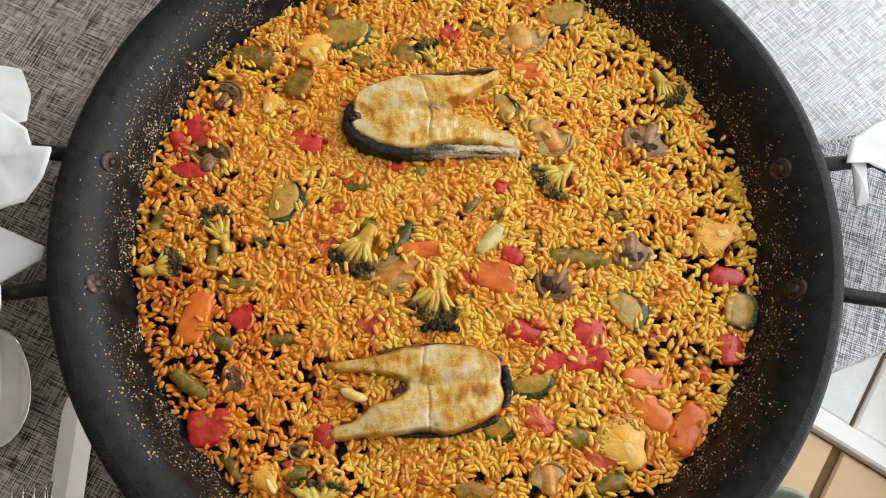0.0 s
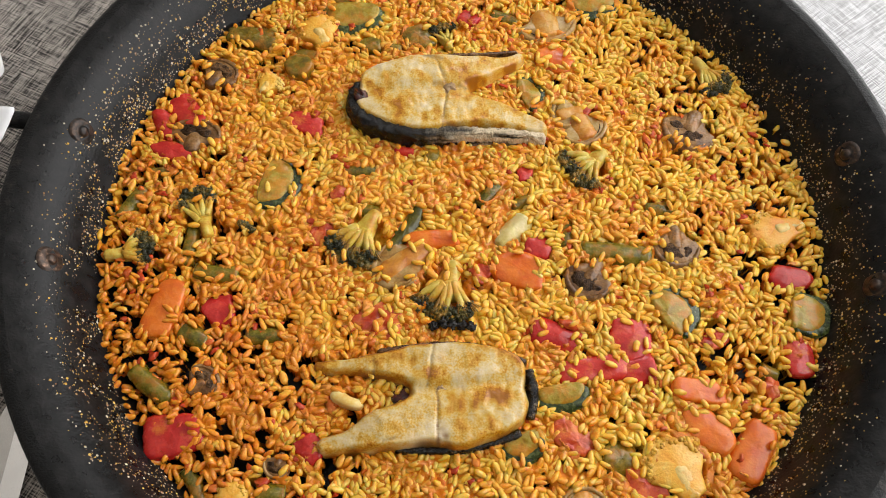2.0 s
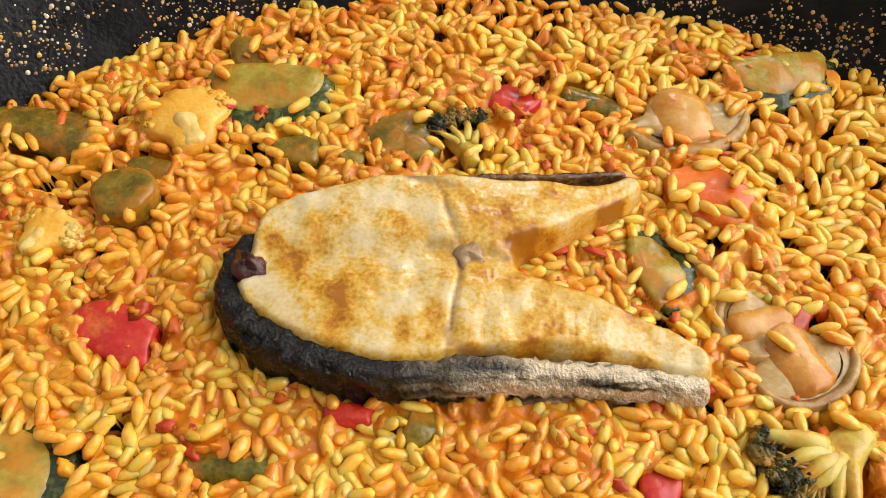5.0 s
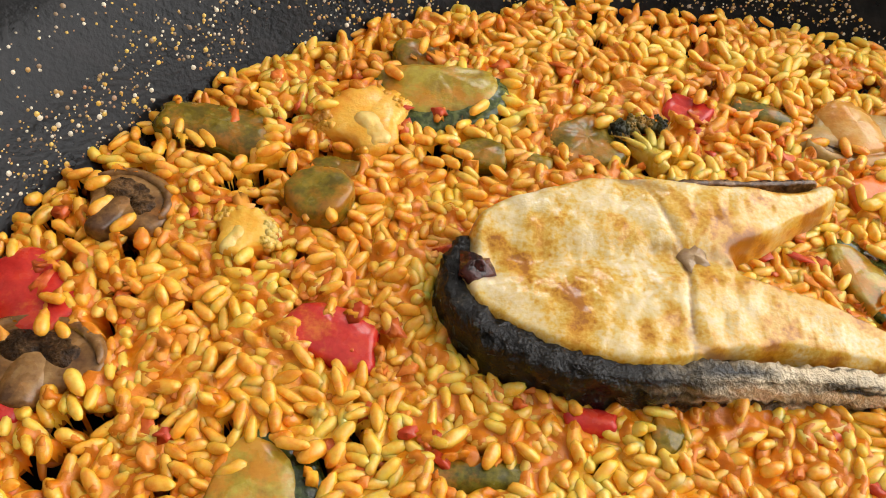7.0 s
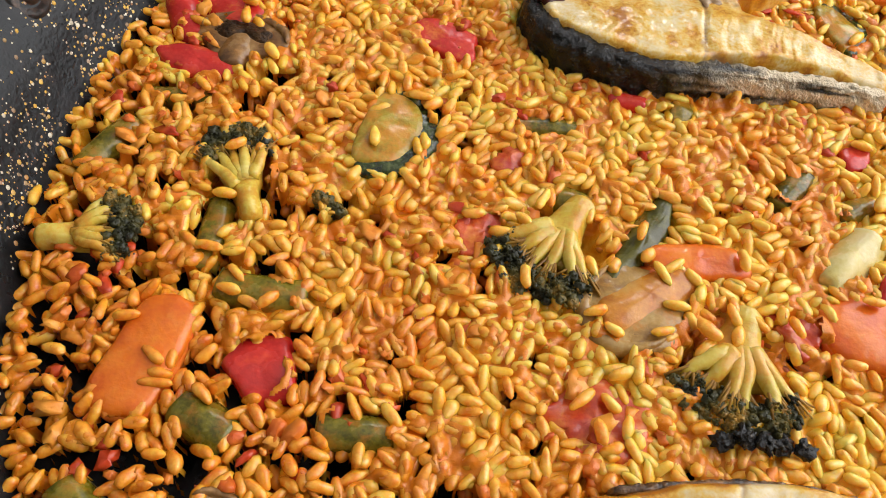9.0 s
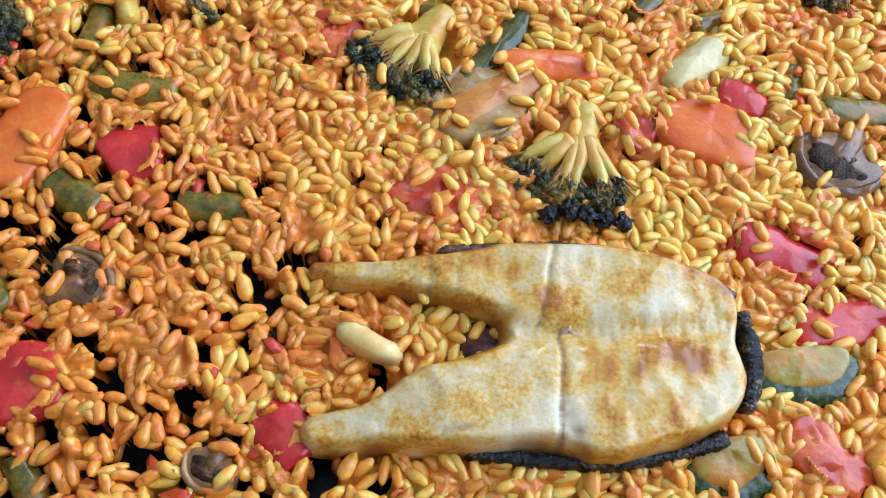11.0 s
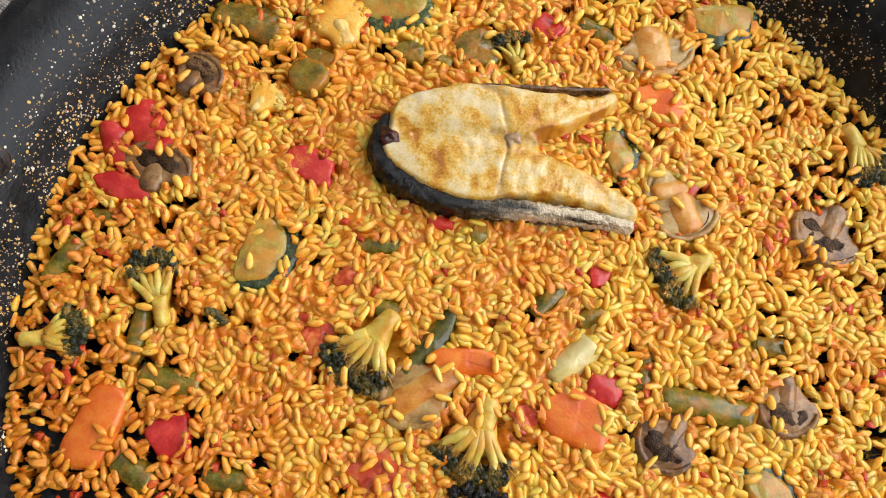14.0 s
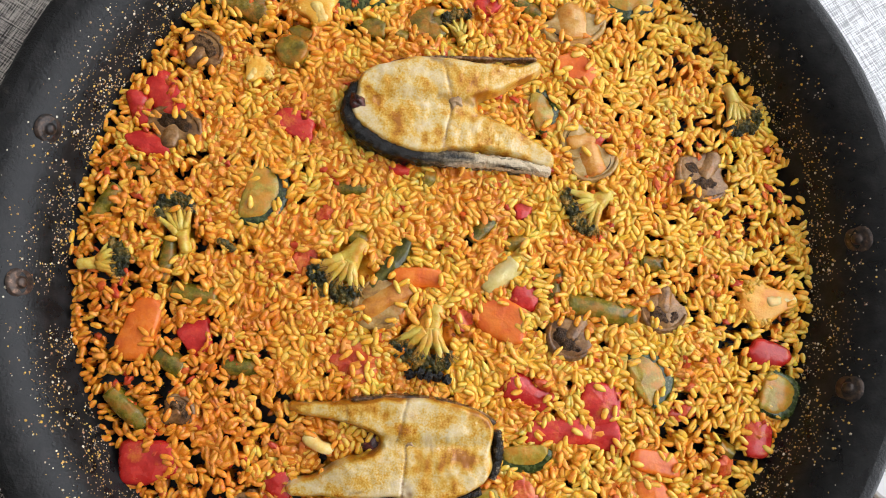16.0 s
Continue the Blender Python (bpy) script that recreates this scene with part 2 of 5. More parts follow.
FISH_BROWN = surf("browned_fish_skin", [(0.12, (0.035, 0.016, 0.008)), (0.40, (0.12, 0.055, 0.020)), (0.65, (0.32, 0.17, 0.07)), (0.95, (0.62, 0.46, 0.26))], rough=0.25, scale=120, fine=800, bump=0.6, depth=0.0010, coat=0.4, contrast=1.3, grain=0.6)
TISSUE = surf("brown_tissue", [(0.2, (0.24, 0.13, 0.06)), (0.8, (0.44, 0.29, 0.15))], rough=0.15, scale=300, bump=0.4, coat=0.6)
CLOT = surf("dark_bone_marrow", [(0.2, (0.02, 0.006, 0.005)), (0.6, (0.09, 0.016, 0.010)), (0.9, (0.24, 0.04, 0.02))], rough=0.2, scale=300, bump=0.5, depth=0.001, coat=0.4)
ENAMEL = surf("black_enamel", [(0.2, (0.004, 0.004, 0.004)), (0.6, (0.006, 0.006, 0.0062)), (0.95, (0.014, 0.013, 0.013))], rough=0.30, scale=130, fine=700, bump=0.38, depth=0.0006, spec=0.24)
IRON = surf("wrought_iron", [(0.2, (0.005, 0.005, 0.005)), (0.7, (0.012, 0.012, 0.012)), (0.95, (0.04, 0.035, 0.03))], rough=0.45, scale=160, bump=0.5, depth=0.001, spec=0.22)
RIVET = surf("worn_rivet", [(0.2, (0.03, 0.028, 0.027)), (0.7, (0.09, 0.06, 0.045)), (0.95, (0.24, 0.15, 0.10))], rough=0.35, scale=400, metal=0.6)
DROP = surf("oil_droplets", [(0.05, (0.26, 0.17, 0.09)), (0.30, (0.62, 0.36, 0.05)), (0.50, (0.70, 0.48, 0.11)), (0.68, (0.34, 0.15, 0.06)), (0.85, (0.44, 0.38, 0.27)), (1.0, (0.70, 0.62, 0.46))], rough=0.25, scale=8, fine=50, island=1.3, bump=0, contrast=0.3, coat=0.3)
STEEL = surf("stainless_steel", [(0.2, (0.84, 0.82, 0.79)), (0.8, (0.92, 0.90, 0.87))], rough=0.16, scale=60, fine=900, metal=1.0, bump=0.03)
PAPER = surf("white_paper_napkin", [(0.2, (0.82, 0.82, 0.83)), (0.8, (0.90, 0.90, 0.90))], rough=0.8, scale=40, fine=1200, bump=0.2)
STONE = surf("pale_stone", [(0.2, (0.66, 0.68, 0.68)), (0.6, (0.80, 0.81, 0.80)), (0.9, (0.86, 0.86, 0.85))], rough=0.6, scale=14, fine=160, bump=0.4, depth=0.002)
SILL = surf("white_sill", [(0.2, (0.78, 0.78, 0.78)), (0.8, (0.86, 0.86, 0.86))], rough=0.5, scale=20)
TILE = surf("tan_tile", [(0.2, (0.58, 0.40, 0.22)), (0.8, (0.66, 0.48, 0.28))], rough=0.5, scale=6, fine=80, contrast=0.5)
JOINT = surf("dark_joint", [(0.2, (0.10, 0.05, 0.02)), (0.8, (0.16, 0.09, 0.04))], rough=0.8, scale=60)
CEILING = surf("ceiling_paint", [(0.2, (0.84, 0.83, 0.81)), (0.8, (0.88, 0.87, 0.85))], rough=0.8, scale=3)
PLASTER = surf("plaster", [(0.2, (0.40, 0.385, 0.36)), (0.8, (0.46, 0.445, 0.42))], rough=0.8, scale=4, fine=60)
WOOD = surf("table_wood", [(0.2, (0.16, 0.09, 0.05)), (0.8, (0.28, 0.17, 0.09))], rough=0.5, scale=12, stretch=(1, 8, 1))
GREYGREEN = surf("grey_green_glaze", [(0.2, (0.22, 0.25, 0.20)), (0.8, (0.32, 0.35, 0.28))], rough=0.4, scale=30)


def woven(name, dark, light, turn):
    """Slubby plain-weave linen: crossing threads of uneven grey, with a thread relief."""
    m = bpy.data.materials.new(name)
    m.use_nodes = True
    nt = m.node_tree
    nd, lk = nt.nodes, nt.links
    p = nd["Principled BSDF"]
    geo = nd.new("ShaderNodeNewGeometry")
    rot = nd.new("ShaderNodeMapping")
    rot.inputs["Rotation"].default_value = (0, 0, radians(turn))
    lk.new(geo.outputs["Position"], rot.inputs["Vector"])

    def streak(sx, sy, detail=3.0):
        mp = nd.new("ShaderNodeMapping")
        mp.inputs["Scale"].default_value = (sx, sy, 1)
        n = nd.new("ShaderNodeTexNoise")
        n.inputs["Scale"].default_value, n.inputs["Detail"].default_value = 1.0, detail
        lk.new(rot.outputs[0], mp.inputs["Vector"])
        lk.new(mp.outputs[0], n.inputs["Vector"])
        return n.outputs["Fac"]

    def wave(axis, s):
        w = nd.new("ShaderNodeTexWave")
        w.bands_direction = axis
        w.inputs["Scale"].default_value = s
        w.inputs["Distortion"].default_value = 0.6
        w.inputs["Detail Scale"].default_value = 3.0
        lk.new(rot.outputs[0], w.inputs["Vector"])
        return w.outputs["Fac"]

    def maths(op, a, b):
        n = nd.new("ShaderNodeMath")
        n.operation = op
        for k, v in enumerate((a, b)):
            if isinstance(v, (int, float)):
                n.inputs[k].default_value = v
            else:
                lk.new(v, n.inputs[k])
        return n.outputs[0]

    warp = maths("ADD", streak(100, 1600), streak(28, 950))
    weft = maths("ADD", streak(1600, 100), streak(950, 28))
    threads = maths("ADD", wave("X", 200), wave("Y", 200))
    fac = maths("ADD", maths("MULTIPLY", maths("SUBTRACT", maths("ADD", warp, weft), 2.0), 1.9), 0.32)
    fac = maths("ADD", fac, maths("MULTIPLY", threads, 0.20))
    ramp = nd.new("ShaderNodeValToRGB")
    ramp.color_ramp.elements[0].position, ramp.color_ramp.elements[0].color = 0.15, (*dark, 1)
    ramp.color_ramp.elements[1].position, ramp.color_ramp.elements[1].color = 0.85, (*light, 1)
    lk.new(fac, ramp.inputs["Fac"])
    lk.new(ramp.outputs[0], p.inputs["Base Color"])
    p.inputs["Roughness"].default_value = 0.85
    b = nd.new("ShaderNodeBump")
    b.inputs["Strength"].default_value, b.inputs["Distance"].default_value = 0.5, 0.0006
    lk.new(fac, b.inputs["Height"])
    lk.new(b.outputs[0], p.inputs["Normal"])
    return m


LINEN = woven("grey_linen", (0.015, 0.0135, 0.012), (0.56, 0.51, 0.455), 24)
# Tablecloth linen again, with the daylight on its east side in the colour.
LINEN_LIT = woven("lit_grey_linen", (0.13, 0.13, 0.135), (0.72, 0.72, 0.73), 20.5)
LINEN_PALE = woven("pale_linen", (0.36, 0.36, 0.365), (0.80, 0.80, 0.81), -38)

# ---- mesh helpers ----
BLOCKED = []          # footprints on the rice: x, y, turn, half length, half width


def mesh_ob(name, verts, faces, mat, parent=None, label="", smooth=True, at=None):
    me = bpy.data.meshes.new(name)
    me.from_pydata([tuple(v) for v in verts], [], faces)
    me.update()
    if smooth:
        me.polygons.foreach_set("use_smooth", [True] * len(me.polygons))
    me.materials.append(mat)
    ob = new(name, me)
    if parent is not None:
        ob.parent = parent
    if at is not None:
        ob.matrix_basis = at
    if label:
        ob["label"] = label
    return ob


def join(pieces):
    verts, faces = [], []
    for v, f in pieces:
        n = len(verts)
        verts += list(v)
        faces += [tuple(i + n for i in q) for q in f]
    return verts, faces


def base(name, x, y, turn, z=0.0):
    ob = new(name)
    ob.matrix_basis = pose(x, y, z, 0, 0, turn)
    ob.empty_display_size = 0.01
    return ob


def lathe(profile, seg=128, start=0.0, sweep=2 * math.pi):
    full = abs(sweep - 2 * math.pi) < 1e-6
    n = seg if full else seg + 1
    verts, faces = [], []
    for r, z in profile:
        for k in range(n):
            a = start + sweep * k / seg
            verts.append((r * math.cos(a), r * math.sin(a), z))
    for i in range(len(profile) - 1):
        for k in range(seg):
            a, b = i * n + k, i * n + (k + 1) % n
            faces.append((a, b, b + n, a + n))
    return verts, faces


def bezier(p, t):
    """A point on the Bezier curve through the controls p."""
    q = [Vector(v) for v in p]
    while len(q) > 1:
        q = [a.lerp(b, t) for a, b in zip(q, q[1:])]
    return q[0]


def ease(values, t):
    """Linear steps through values at even spacing."""
    s = t * (len(values) - 1)
    i = min(int(s), len(values) - 2)
    return values[i] + (values[i + 1] - values[i]) * (s - i)


def sweep(spine, widths, heights, n=24, m=14, power=0.6, flat_bottom=True, rough=0.0, freq=150.0, caps=True, lift=0.0):
    """A body swept along a flat Bezier spine: rounded section, widths and heights along it, blunt round ends."""
    pts = [bezier(spine, k / (n - 1)) for k in range(n)]
    verts, faces = [], []
    for k, p in enumerate(pts):
        t = k / (n - 1)
        d = (pts[min(k + 1, n - 1)] - pts[max(k - 1, 0)]).normalized()
        side = Vector((-d.y, d.x, 0)).normalized()
        end = 1.0
        if caps:
            e = min(t, 1 - t) * (n - 1) / 3.0
            end = math.sqrt(max(0.02, 1 - (1 - min(e, 1.0)) ** 2))
        w, h = ease(widths, t) * 0.5 * end, ease(heights, t) * (0.55 + 0.45 * end)
        for j in range(m):
            a = 2 * math.pi * j / m
            c, s = math.cos(a), math.sin(a)
            u = math.copysign(abs(c) ** power, c) * w
            v = math.copysign(abs(s) ** power, s)
            v = (v * h if v > 0 else v * h * (0.25 if flat_bottom else 1.0))
            q = p + side * u + Vector((0, 0, v + lift))
            if rough:
                q += noise.noise_vector(q * freq) * rough
            verts.append(q)
    for k in range(n - 1):
        for j in range(m):
            a, b = k * m + j, k * m + (j + 1) % m
            faces.append((a, b, b + m, a + m))
    faces.append(tuple(range(m - 1, -1, -1)))
    faces.append(tuple((n - 1) * m + j for j in range(m)))
    return verts, faces


def chunk(length, width, thick, power=2.0, taper=0.0, curl=0.0, tilt=0.0, rough=0.08, seed=0, n=36, half=False, shape=None):
    """A cut piece: a rounded outline with uneven edges, a domed or curled top and rounded rims."""
    rnd = random.Random(seed)
    off = Vector((rnd.uniform(-50, 50), rnd.uniform(-50, 50), rnd.uniform(-50, 50)))
    rings = [(0.0, 1.0), (0.2, 1.0), (0.4, 1.0), (0.6, 0.99), (0.78, 0.97), (0.90, 0.92), (0.965, 0.80), (1.0, 0.55), (1.0, 0.0), (0.95, -0.35), (0.6, -0.5), (0.0, -0.5)]
    verts, faces = [], []
    for s, h in rings:
        for k in range(n):
            a = 2 * math.pi * k / n
            c, q = math.cos(a), math.sin(a)
            rr = (abs(c) ** power + abs(q) ** power) ** (-1.0 / power)
            x, y = rr * c, rr * q
            if shape:
                t = k / n * len(shape)
                p0, p1 = shape[int(t)], shape[(int(t) + 1) % len(shape)]
                x, y = p0[0] + (p1[0] - p0[0]) * (t - int(t)), p0[1] + (p1[1] - p0[1]) * (t - int(t))
            if half and y < 0:
                y *= 0.25
            wob = 1 + rough * 2.0 * noise.noise(Vector((c * 1.3, q * 1.3, 0)) + off) + rough * noise.noise(Vector((c * 4, q * 4, 3)) + off)
            x, y = x * wob * s, y * wob * s
            y *= 1 + taper * x
            px, py = x * length / 2, y * width / 2
            pz = h * thick * (1.0 if h < 0 else 1.0)
            pz += -curl * thick * (y * y) + tilt * px
            pz += thick * (rough * 2.2 * noise.noise(Vector((px * 130, py * 130, 0)) + off) + rough * 1.2 * noise.noise(Vector((px * 420, py * 420, 0)) + off))
            verts.append((px, py, pz))
    for i in range(len(rings) - 1):
        for k in range(n):
            a, b = i * n + k, i * n + (k + 1) % n
            faces.append((a, b, b + n, a + n))
    return verts, faces


def ball(c, r, squash=1.0, seg=8, rings=5, rough=0.0, seed=0):
    verts, faces = [], []
    c = Vector(c)
    for i in range(rings + 1):
        th = math.pi * i / rings
        for k in range(seg):
            a = 2 * math.pi * k / seg
            d = Vector((math.sin(th) * math.cos(a), math.sin(th) * math.sin(a), math.cos(th) * squash))
            if rough:
                d *= 1 + rough * noise.noise(d * 2.2 + Vector((seed * 7.3, seed * 3.1, 0)))
            verts.append(c + d * r)
    for i in range(rings):
        for k in range(seg):
            a, b = i * seg + k, i * seg + (k + 1) % seg
            faces.append((a, a + seg, b + seg, b))
    return verts, faces


def tube(pts, radii, m=8, power=1.0):
    """A round bar along points in space, closed at both ends."""
    pts = [Vector(p) for p in pts]
    n = len(pts)
    verts, faces = [], []
    for k, p in enumerate(pts):
        d = (pts[min(k + 1, n - 1)] - pts[max(k - 1, 0)]).normalized()
        up = Vector((0, 0, 1)) if abs(d.z) < 0.95 else Vector((1, 0, 0))
        s = d.cross(up).normalized()
        u = s.cross(d)
        r = ease(radii, k / (n - 1))
        for j in range(m):
            a = 2 * math.pi * j / m
            verts.append(p + (s * math.cos(a) + u * math.sin(a)) * r)
    for k in range(n - 1):
        for j in range(m):
            a, b = k * m + j, k * m + (j + 1) % m
            faces.append((a, b, b + m, a + m))
    faces.append(tuple(range(m - 1, -1, -1)))
    faces.append(tuple((n - 1) * m + j for j in range(m)))
    return verts, faces


def box(x0, y0, z0, x1, y1, z1):
    v = [(x, y, z) for z in (z0, z1) for y in (y0, y1) for x in (x0, x1)]
    f = [(0, 2, 3, 1), (4, 5, 7, 6), (0, 1, 5, 4), (2, 6, 7, 3), (0, 4, 6, 2), (1, 3, 7, 5)]
    return v, f


def block(x, y, turn, length, width):
    BLOCKED.append((x, y, radians(turn), length / 2, width / 2))


# ---- the floor, and an added room round the table ----
FLOOR_Z = -0.45
TABLE_TURN = 20.5
floor = tagged(mesh_ob("floor", *box(-1.5, -1.7, FLOOR_Z - 0.10, 0.80, 2.1, FLOOR_Z - 0.008), JOINT, smooth=False), "floor with dark brown joints between slabs and tiles", "floor", kind="structure")
SILL_TURN = -32.5


def slab(name, u0, v0, u1, v1, z, h, mat, label="", r=0.003):
    """A floor piece with a chamfered upper edge, laid along the turned threshold."""
    rings = [(0.0, z - h), (0.0, z - r), (r, z)]
    verts, faces = [], []
    for i, zz in rings:
        verts += [(u0 + i, v0 + i, zz), (u1 - i, v0 + i, zz), (u1 - i, v1 - i, zz), (u0 + i, v1 - i, zz)]
    for k in range(2):
        for j in range(4):
            a, b = k * 4 + j, k * 4 + (j + 1) % 4
            faces.append((a, b, b + 4, a + 4))
    faces.append((8, 9, 10, 11))
    return mesh_ob(name, verts, faces, mat, floor, label, smooth=False, at=pose(0.498, -0.096, 0, 0, 0, SILL_TURN))


slab("threshold", -0.60, -0.013, 0.42, 0.013, FLOOR_Z + 0.012, 0.03, SILL, "bright white painted threshold strip")
for k in range(-3, 3):
    slab("stone_slab", 0.006 + 0.30 * k, 0.016, 0.300 + 0.30 * k, 0.60, FLOOR_Z, 0.02, STONE)
for k in range(-3, 3):
    slab("tan_tile", 0.007 + 0.30 * k, -0.32, 0.295 + 0.30 * k, -0.016, FLOOR_Z - 0.002, 0.02, TILE)

# Walls and ceiling are out of view, added to enclose and bounce the light.
wall_west = tagged(mesh_ob("wall_west", *box(-1.65, -1.7, FLOOR_Z - 0.1, -1.5, 2.1, 2.1), PLASTER, smooth=False), "unseen plastered wall added to bounce light", "wall", kind="structure")
wall_south = tagged(mesh_ob("wall_south", *box(-1.65, -1.85, FLOOR_Z - 0.1, 0.92, -1.7, 2.1), PLASTER, smooth=False), "unseen plastered wall added to bounce light", "wall", kind="structure")
wall_north = tagged(mesh_ob("wall_north", *join([box(-1.65, NORTH_Y, FLOOR_Z - 0.1, NORTH_X0, NORTH_Y + 0.12, 2.1), box(NORTH_X1, NORTH_Y, FLOOR_Z - 0.1, 0.92, NORTH_Y + 0.12, 2.1),
                    box(NORTH_X0, NORTH_Y, FLOOR_Z - 0.1, NORTH_X1, NORTH_Y + 0.12, NORTH_Z0), box(NORTH_X0, NORTH_Y, NORTH_Z1, NORTH_X1, NORTH_Y + 0.12, 2.1)]), PLASTER, smooth=False), "unseen plastered wall with an opening for the added glint lamp", "wall", kind="structure")
wall_east = tagged(mesh_ob("wall_east", *join([box(WIN_X, -1.7, FLOOR_Z - 0.1, WIN_X + 0.12, WIN_Y0, 2.1), box(WIN_X, WIN_Y1, FLOOR_Z - 0.1, WIN_X + 0.12, 2.1, 2.1),
                   box(WIN_X, WIN_Y0, FLOOR_Z - 0.1, WIN_X + 0.12, WIN_Y1, WIN_Z0), box(WIN_X, WIN_Y0, WIN_Z1, WIN_X + 0.12, WIN_Y1, 2.1)]), PLASTER, smooth=False), "unseen plastered wall added round the wide east opening", "wall", kind="structure")
ceiling = tagged(mesh_ob("ceiling", *box(-1.65, -1.85, 2.1, 0.92, 2.25, 2.2), CEILING, smooth=False), "unseen white ceiling added to bounce light", "ceiling", kind="structure")

# ---- table and cloth ----
table = tagged(base("dining_table", 0, 0, TABLE_TURN), "low wooden dining table under a grey cloth", "table")
mesh_ob("tabletop", *box(-0.75, -0.152, -0.035, 0.52, 0.85, -0.003), WOOD, table, smooth=False)
for lx, ly in ((-0.68, -0.10), (0.45, -0.10), (-0.68, 0.78), (0.45, 0.78)):
    mesh_ob("leg", *box(lx - 0.025, ly - 0.025, FLOOR_Z - 0.001, lx + 0.025, ly + 0.025, -0.036), WOOD, table, smooth=False)


def cloth_sheet(x0, y0, x1, y1, nx, ny, z, wrinkle, drop, thick=0.0012):
    """A cloth lying flat with faint wrinkles; its southern hem turns down over the edge."""
    verts, faces = [], []
    for j in range(ny):
        for i in range(nx):
            u, v = i / (nx - 1), j / (ny - 1)
            x, y = x0 + (x1 - x0) * u, y0 + (y1 - y0) * v
            h = z + wrinkle * (0.5 + 0.5 * noise.noise(Vector((x * 9, y * 9, 1.7))))
            if j == 0 and drop:
                h -= drop
                y = y0 + 0.003
            verts.append((x, y, h))
    n = len(verts)
    verts += [(x, y, h - thick) for x, y, h in verts]
    for j in range(ny - 1):
        for i in range(nx - 1):
            a = j * nx + i
            faces.append((a, a + 1, a + nx + 1, a + nx))
            faces.append((n + a, n + a + nx, n + a + nx + 1, n + a + 1))
    ring = [i for i in range(nx)] + [j * nx + nx - 1 for j in range(1, ny)] + [(ny - 1) * nx + i for i in range(nx - 2, -1, -1)] + [j * nx for j in range(ny - 2, 0, -1)]
    for a, b in zip(ring, ring[1:] + ring[:1]):
        faces.append((b, a, n + a, n + b))
    return verts, faces


tablecloth = tagged(mesh_ob("tablecloth", *cloth_sheet(-0.76, -0.1732, 0.53, 0.86, 120, 90, -0.0012, 0.0010, 0.02), LINEN, at=pose(0, 0, 0, 0, 0, TABLE_TURN)),
                    "grey woven linen tablecloth with slubby threads on the table", "tablecloth")

# No separate mat: a paler sheet repeats the cloth where daylight brightens it.
placemat = tagged(mesh_ob("placemat", *cloth_sheet(0.150, -0.1750, 0.532, 0.10, 60, 50, 0.0018, 0.0010, 0.02), LINEN_LIT, at=pose(0, 0, 0, 0, 0, TABLE_TURN)),
                  "paler copy of the grey linen tablecloth where strong daylight falls", "placemat")

# ---- the pan ----
pan = tagged(base("paella_pan", 0, 0, 0), "wide black enamelled paella pan with two iron handles", "pan")
INNER = [(0.0, 0.016), (0.10, 0.016), (0.175, 0.0160), (0.192, 0.0175), (0.2005, 0.0225), (0.2060, 0.0300), (0.2120, 0.0420), (0.2190, 0.0560), (0.2260, 0.0620), (0.2330, 0.0655)]
RIM = [(0.2385, 0.0672), (0.2425, 0.0676), (0.2455, 0.0662), (0.2466, 0.0634), (0.2452, 0.0606), (0.2425, 0.0596), (0.2395, 0.0604)]
OUTER = [(0.2330, 0.0615), (0.2270, 0.0580), (0.2220, 0.0530), (0.2150, 0.0390), (0.2090, 0.0265), (0.2020, 0.0150), (0.1930, 0.0075), (0.1800, 0.0010), (0.10, 0.0010), (0.0, 0.0010)]
body = mesh_ob("pan_body", *lathe(INNER + RIM[:1], 192), ENAMEL, pan)
mesh_ob("pan_rim", *lathe(RIM, 192), IRON, pan, "rolled black rim worn along its edge")
mesh_ob("pan_outside", *lathe(RIM[-1:] + OUTER, 128), IRON, pan)


def rivet(angle):
    a = radians(angle)
    verts, faces = lathe([(0.0, 0.0024), (0.0018, 0.0022), (0.0030, 0.0014), (0.0034, 0.0), (0.0060, 0.0006), (0.0072, 0.0), (0.0080, -0.0010)], 20)
    r, z = 0.2195, 0.0560
    m = Matrix.Translation((r * math.cos(a), r * math.sin(a), z)) @ Matrix.Rotation(a, 4, "Z") @ Matrix.Rotation(radians(-58), 4, "Y")
    mesh_ob("rivet", verts, faces, RIVET, pan, "domed worn rivet head", at=m)


for ang in (169.8, 190.6, 10.6, -10.6):
    rivet(ang)


def handle(side):
    y0 = 0.043
    loop = [(0.228, -y0, 0.052), (0.236, -y0, 0.056), (0.247, -y0 - 0.001, 0.057), (0.262, -y0 - 0.003, 0.056), (0.282, -y0 - 0.005, 0.055), (0.297, -y0 + 0.004, 0.055), (0.303, -0.020, 0.055),
            (0.304, 0.0, 0.055), (0.303, 0.020, 0.055), (0.297, y0 - 0.004, 0.055), (0.282, y0 + 0.005, 0.055), (0.262, y0 + 0.003, 0.056), (0.247, y0 + 0.001, 0.057), (0.236, y0, 0.056), (0.228, y0, 0.052)]
    pts = [(side * x, y, z) for x, y, z in loop]
    mesh_ob("handle", *tube(pts, [0.0052, 0.0048, 0.0048, 0.0052], 10), IRON, pan, "rough wrought-iron loop handle")


handle(1)
handle(-1)


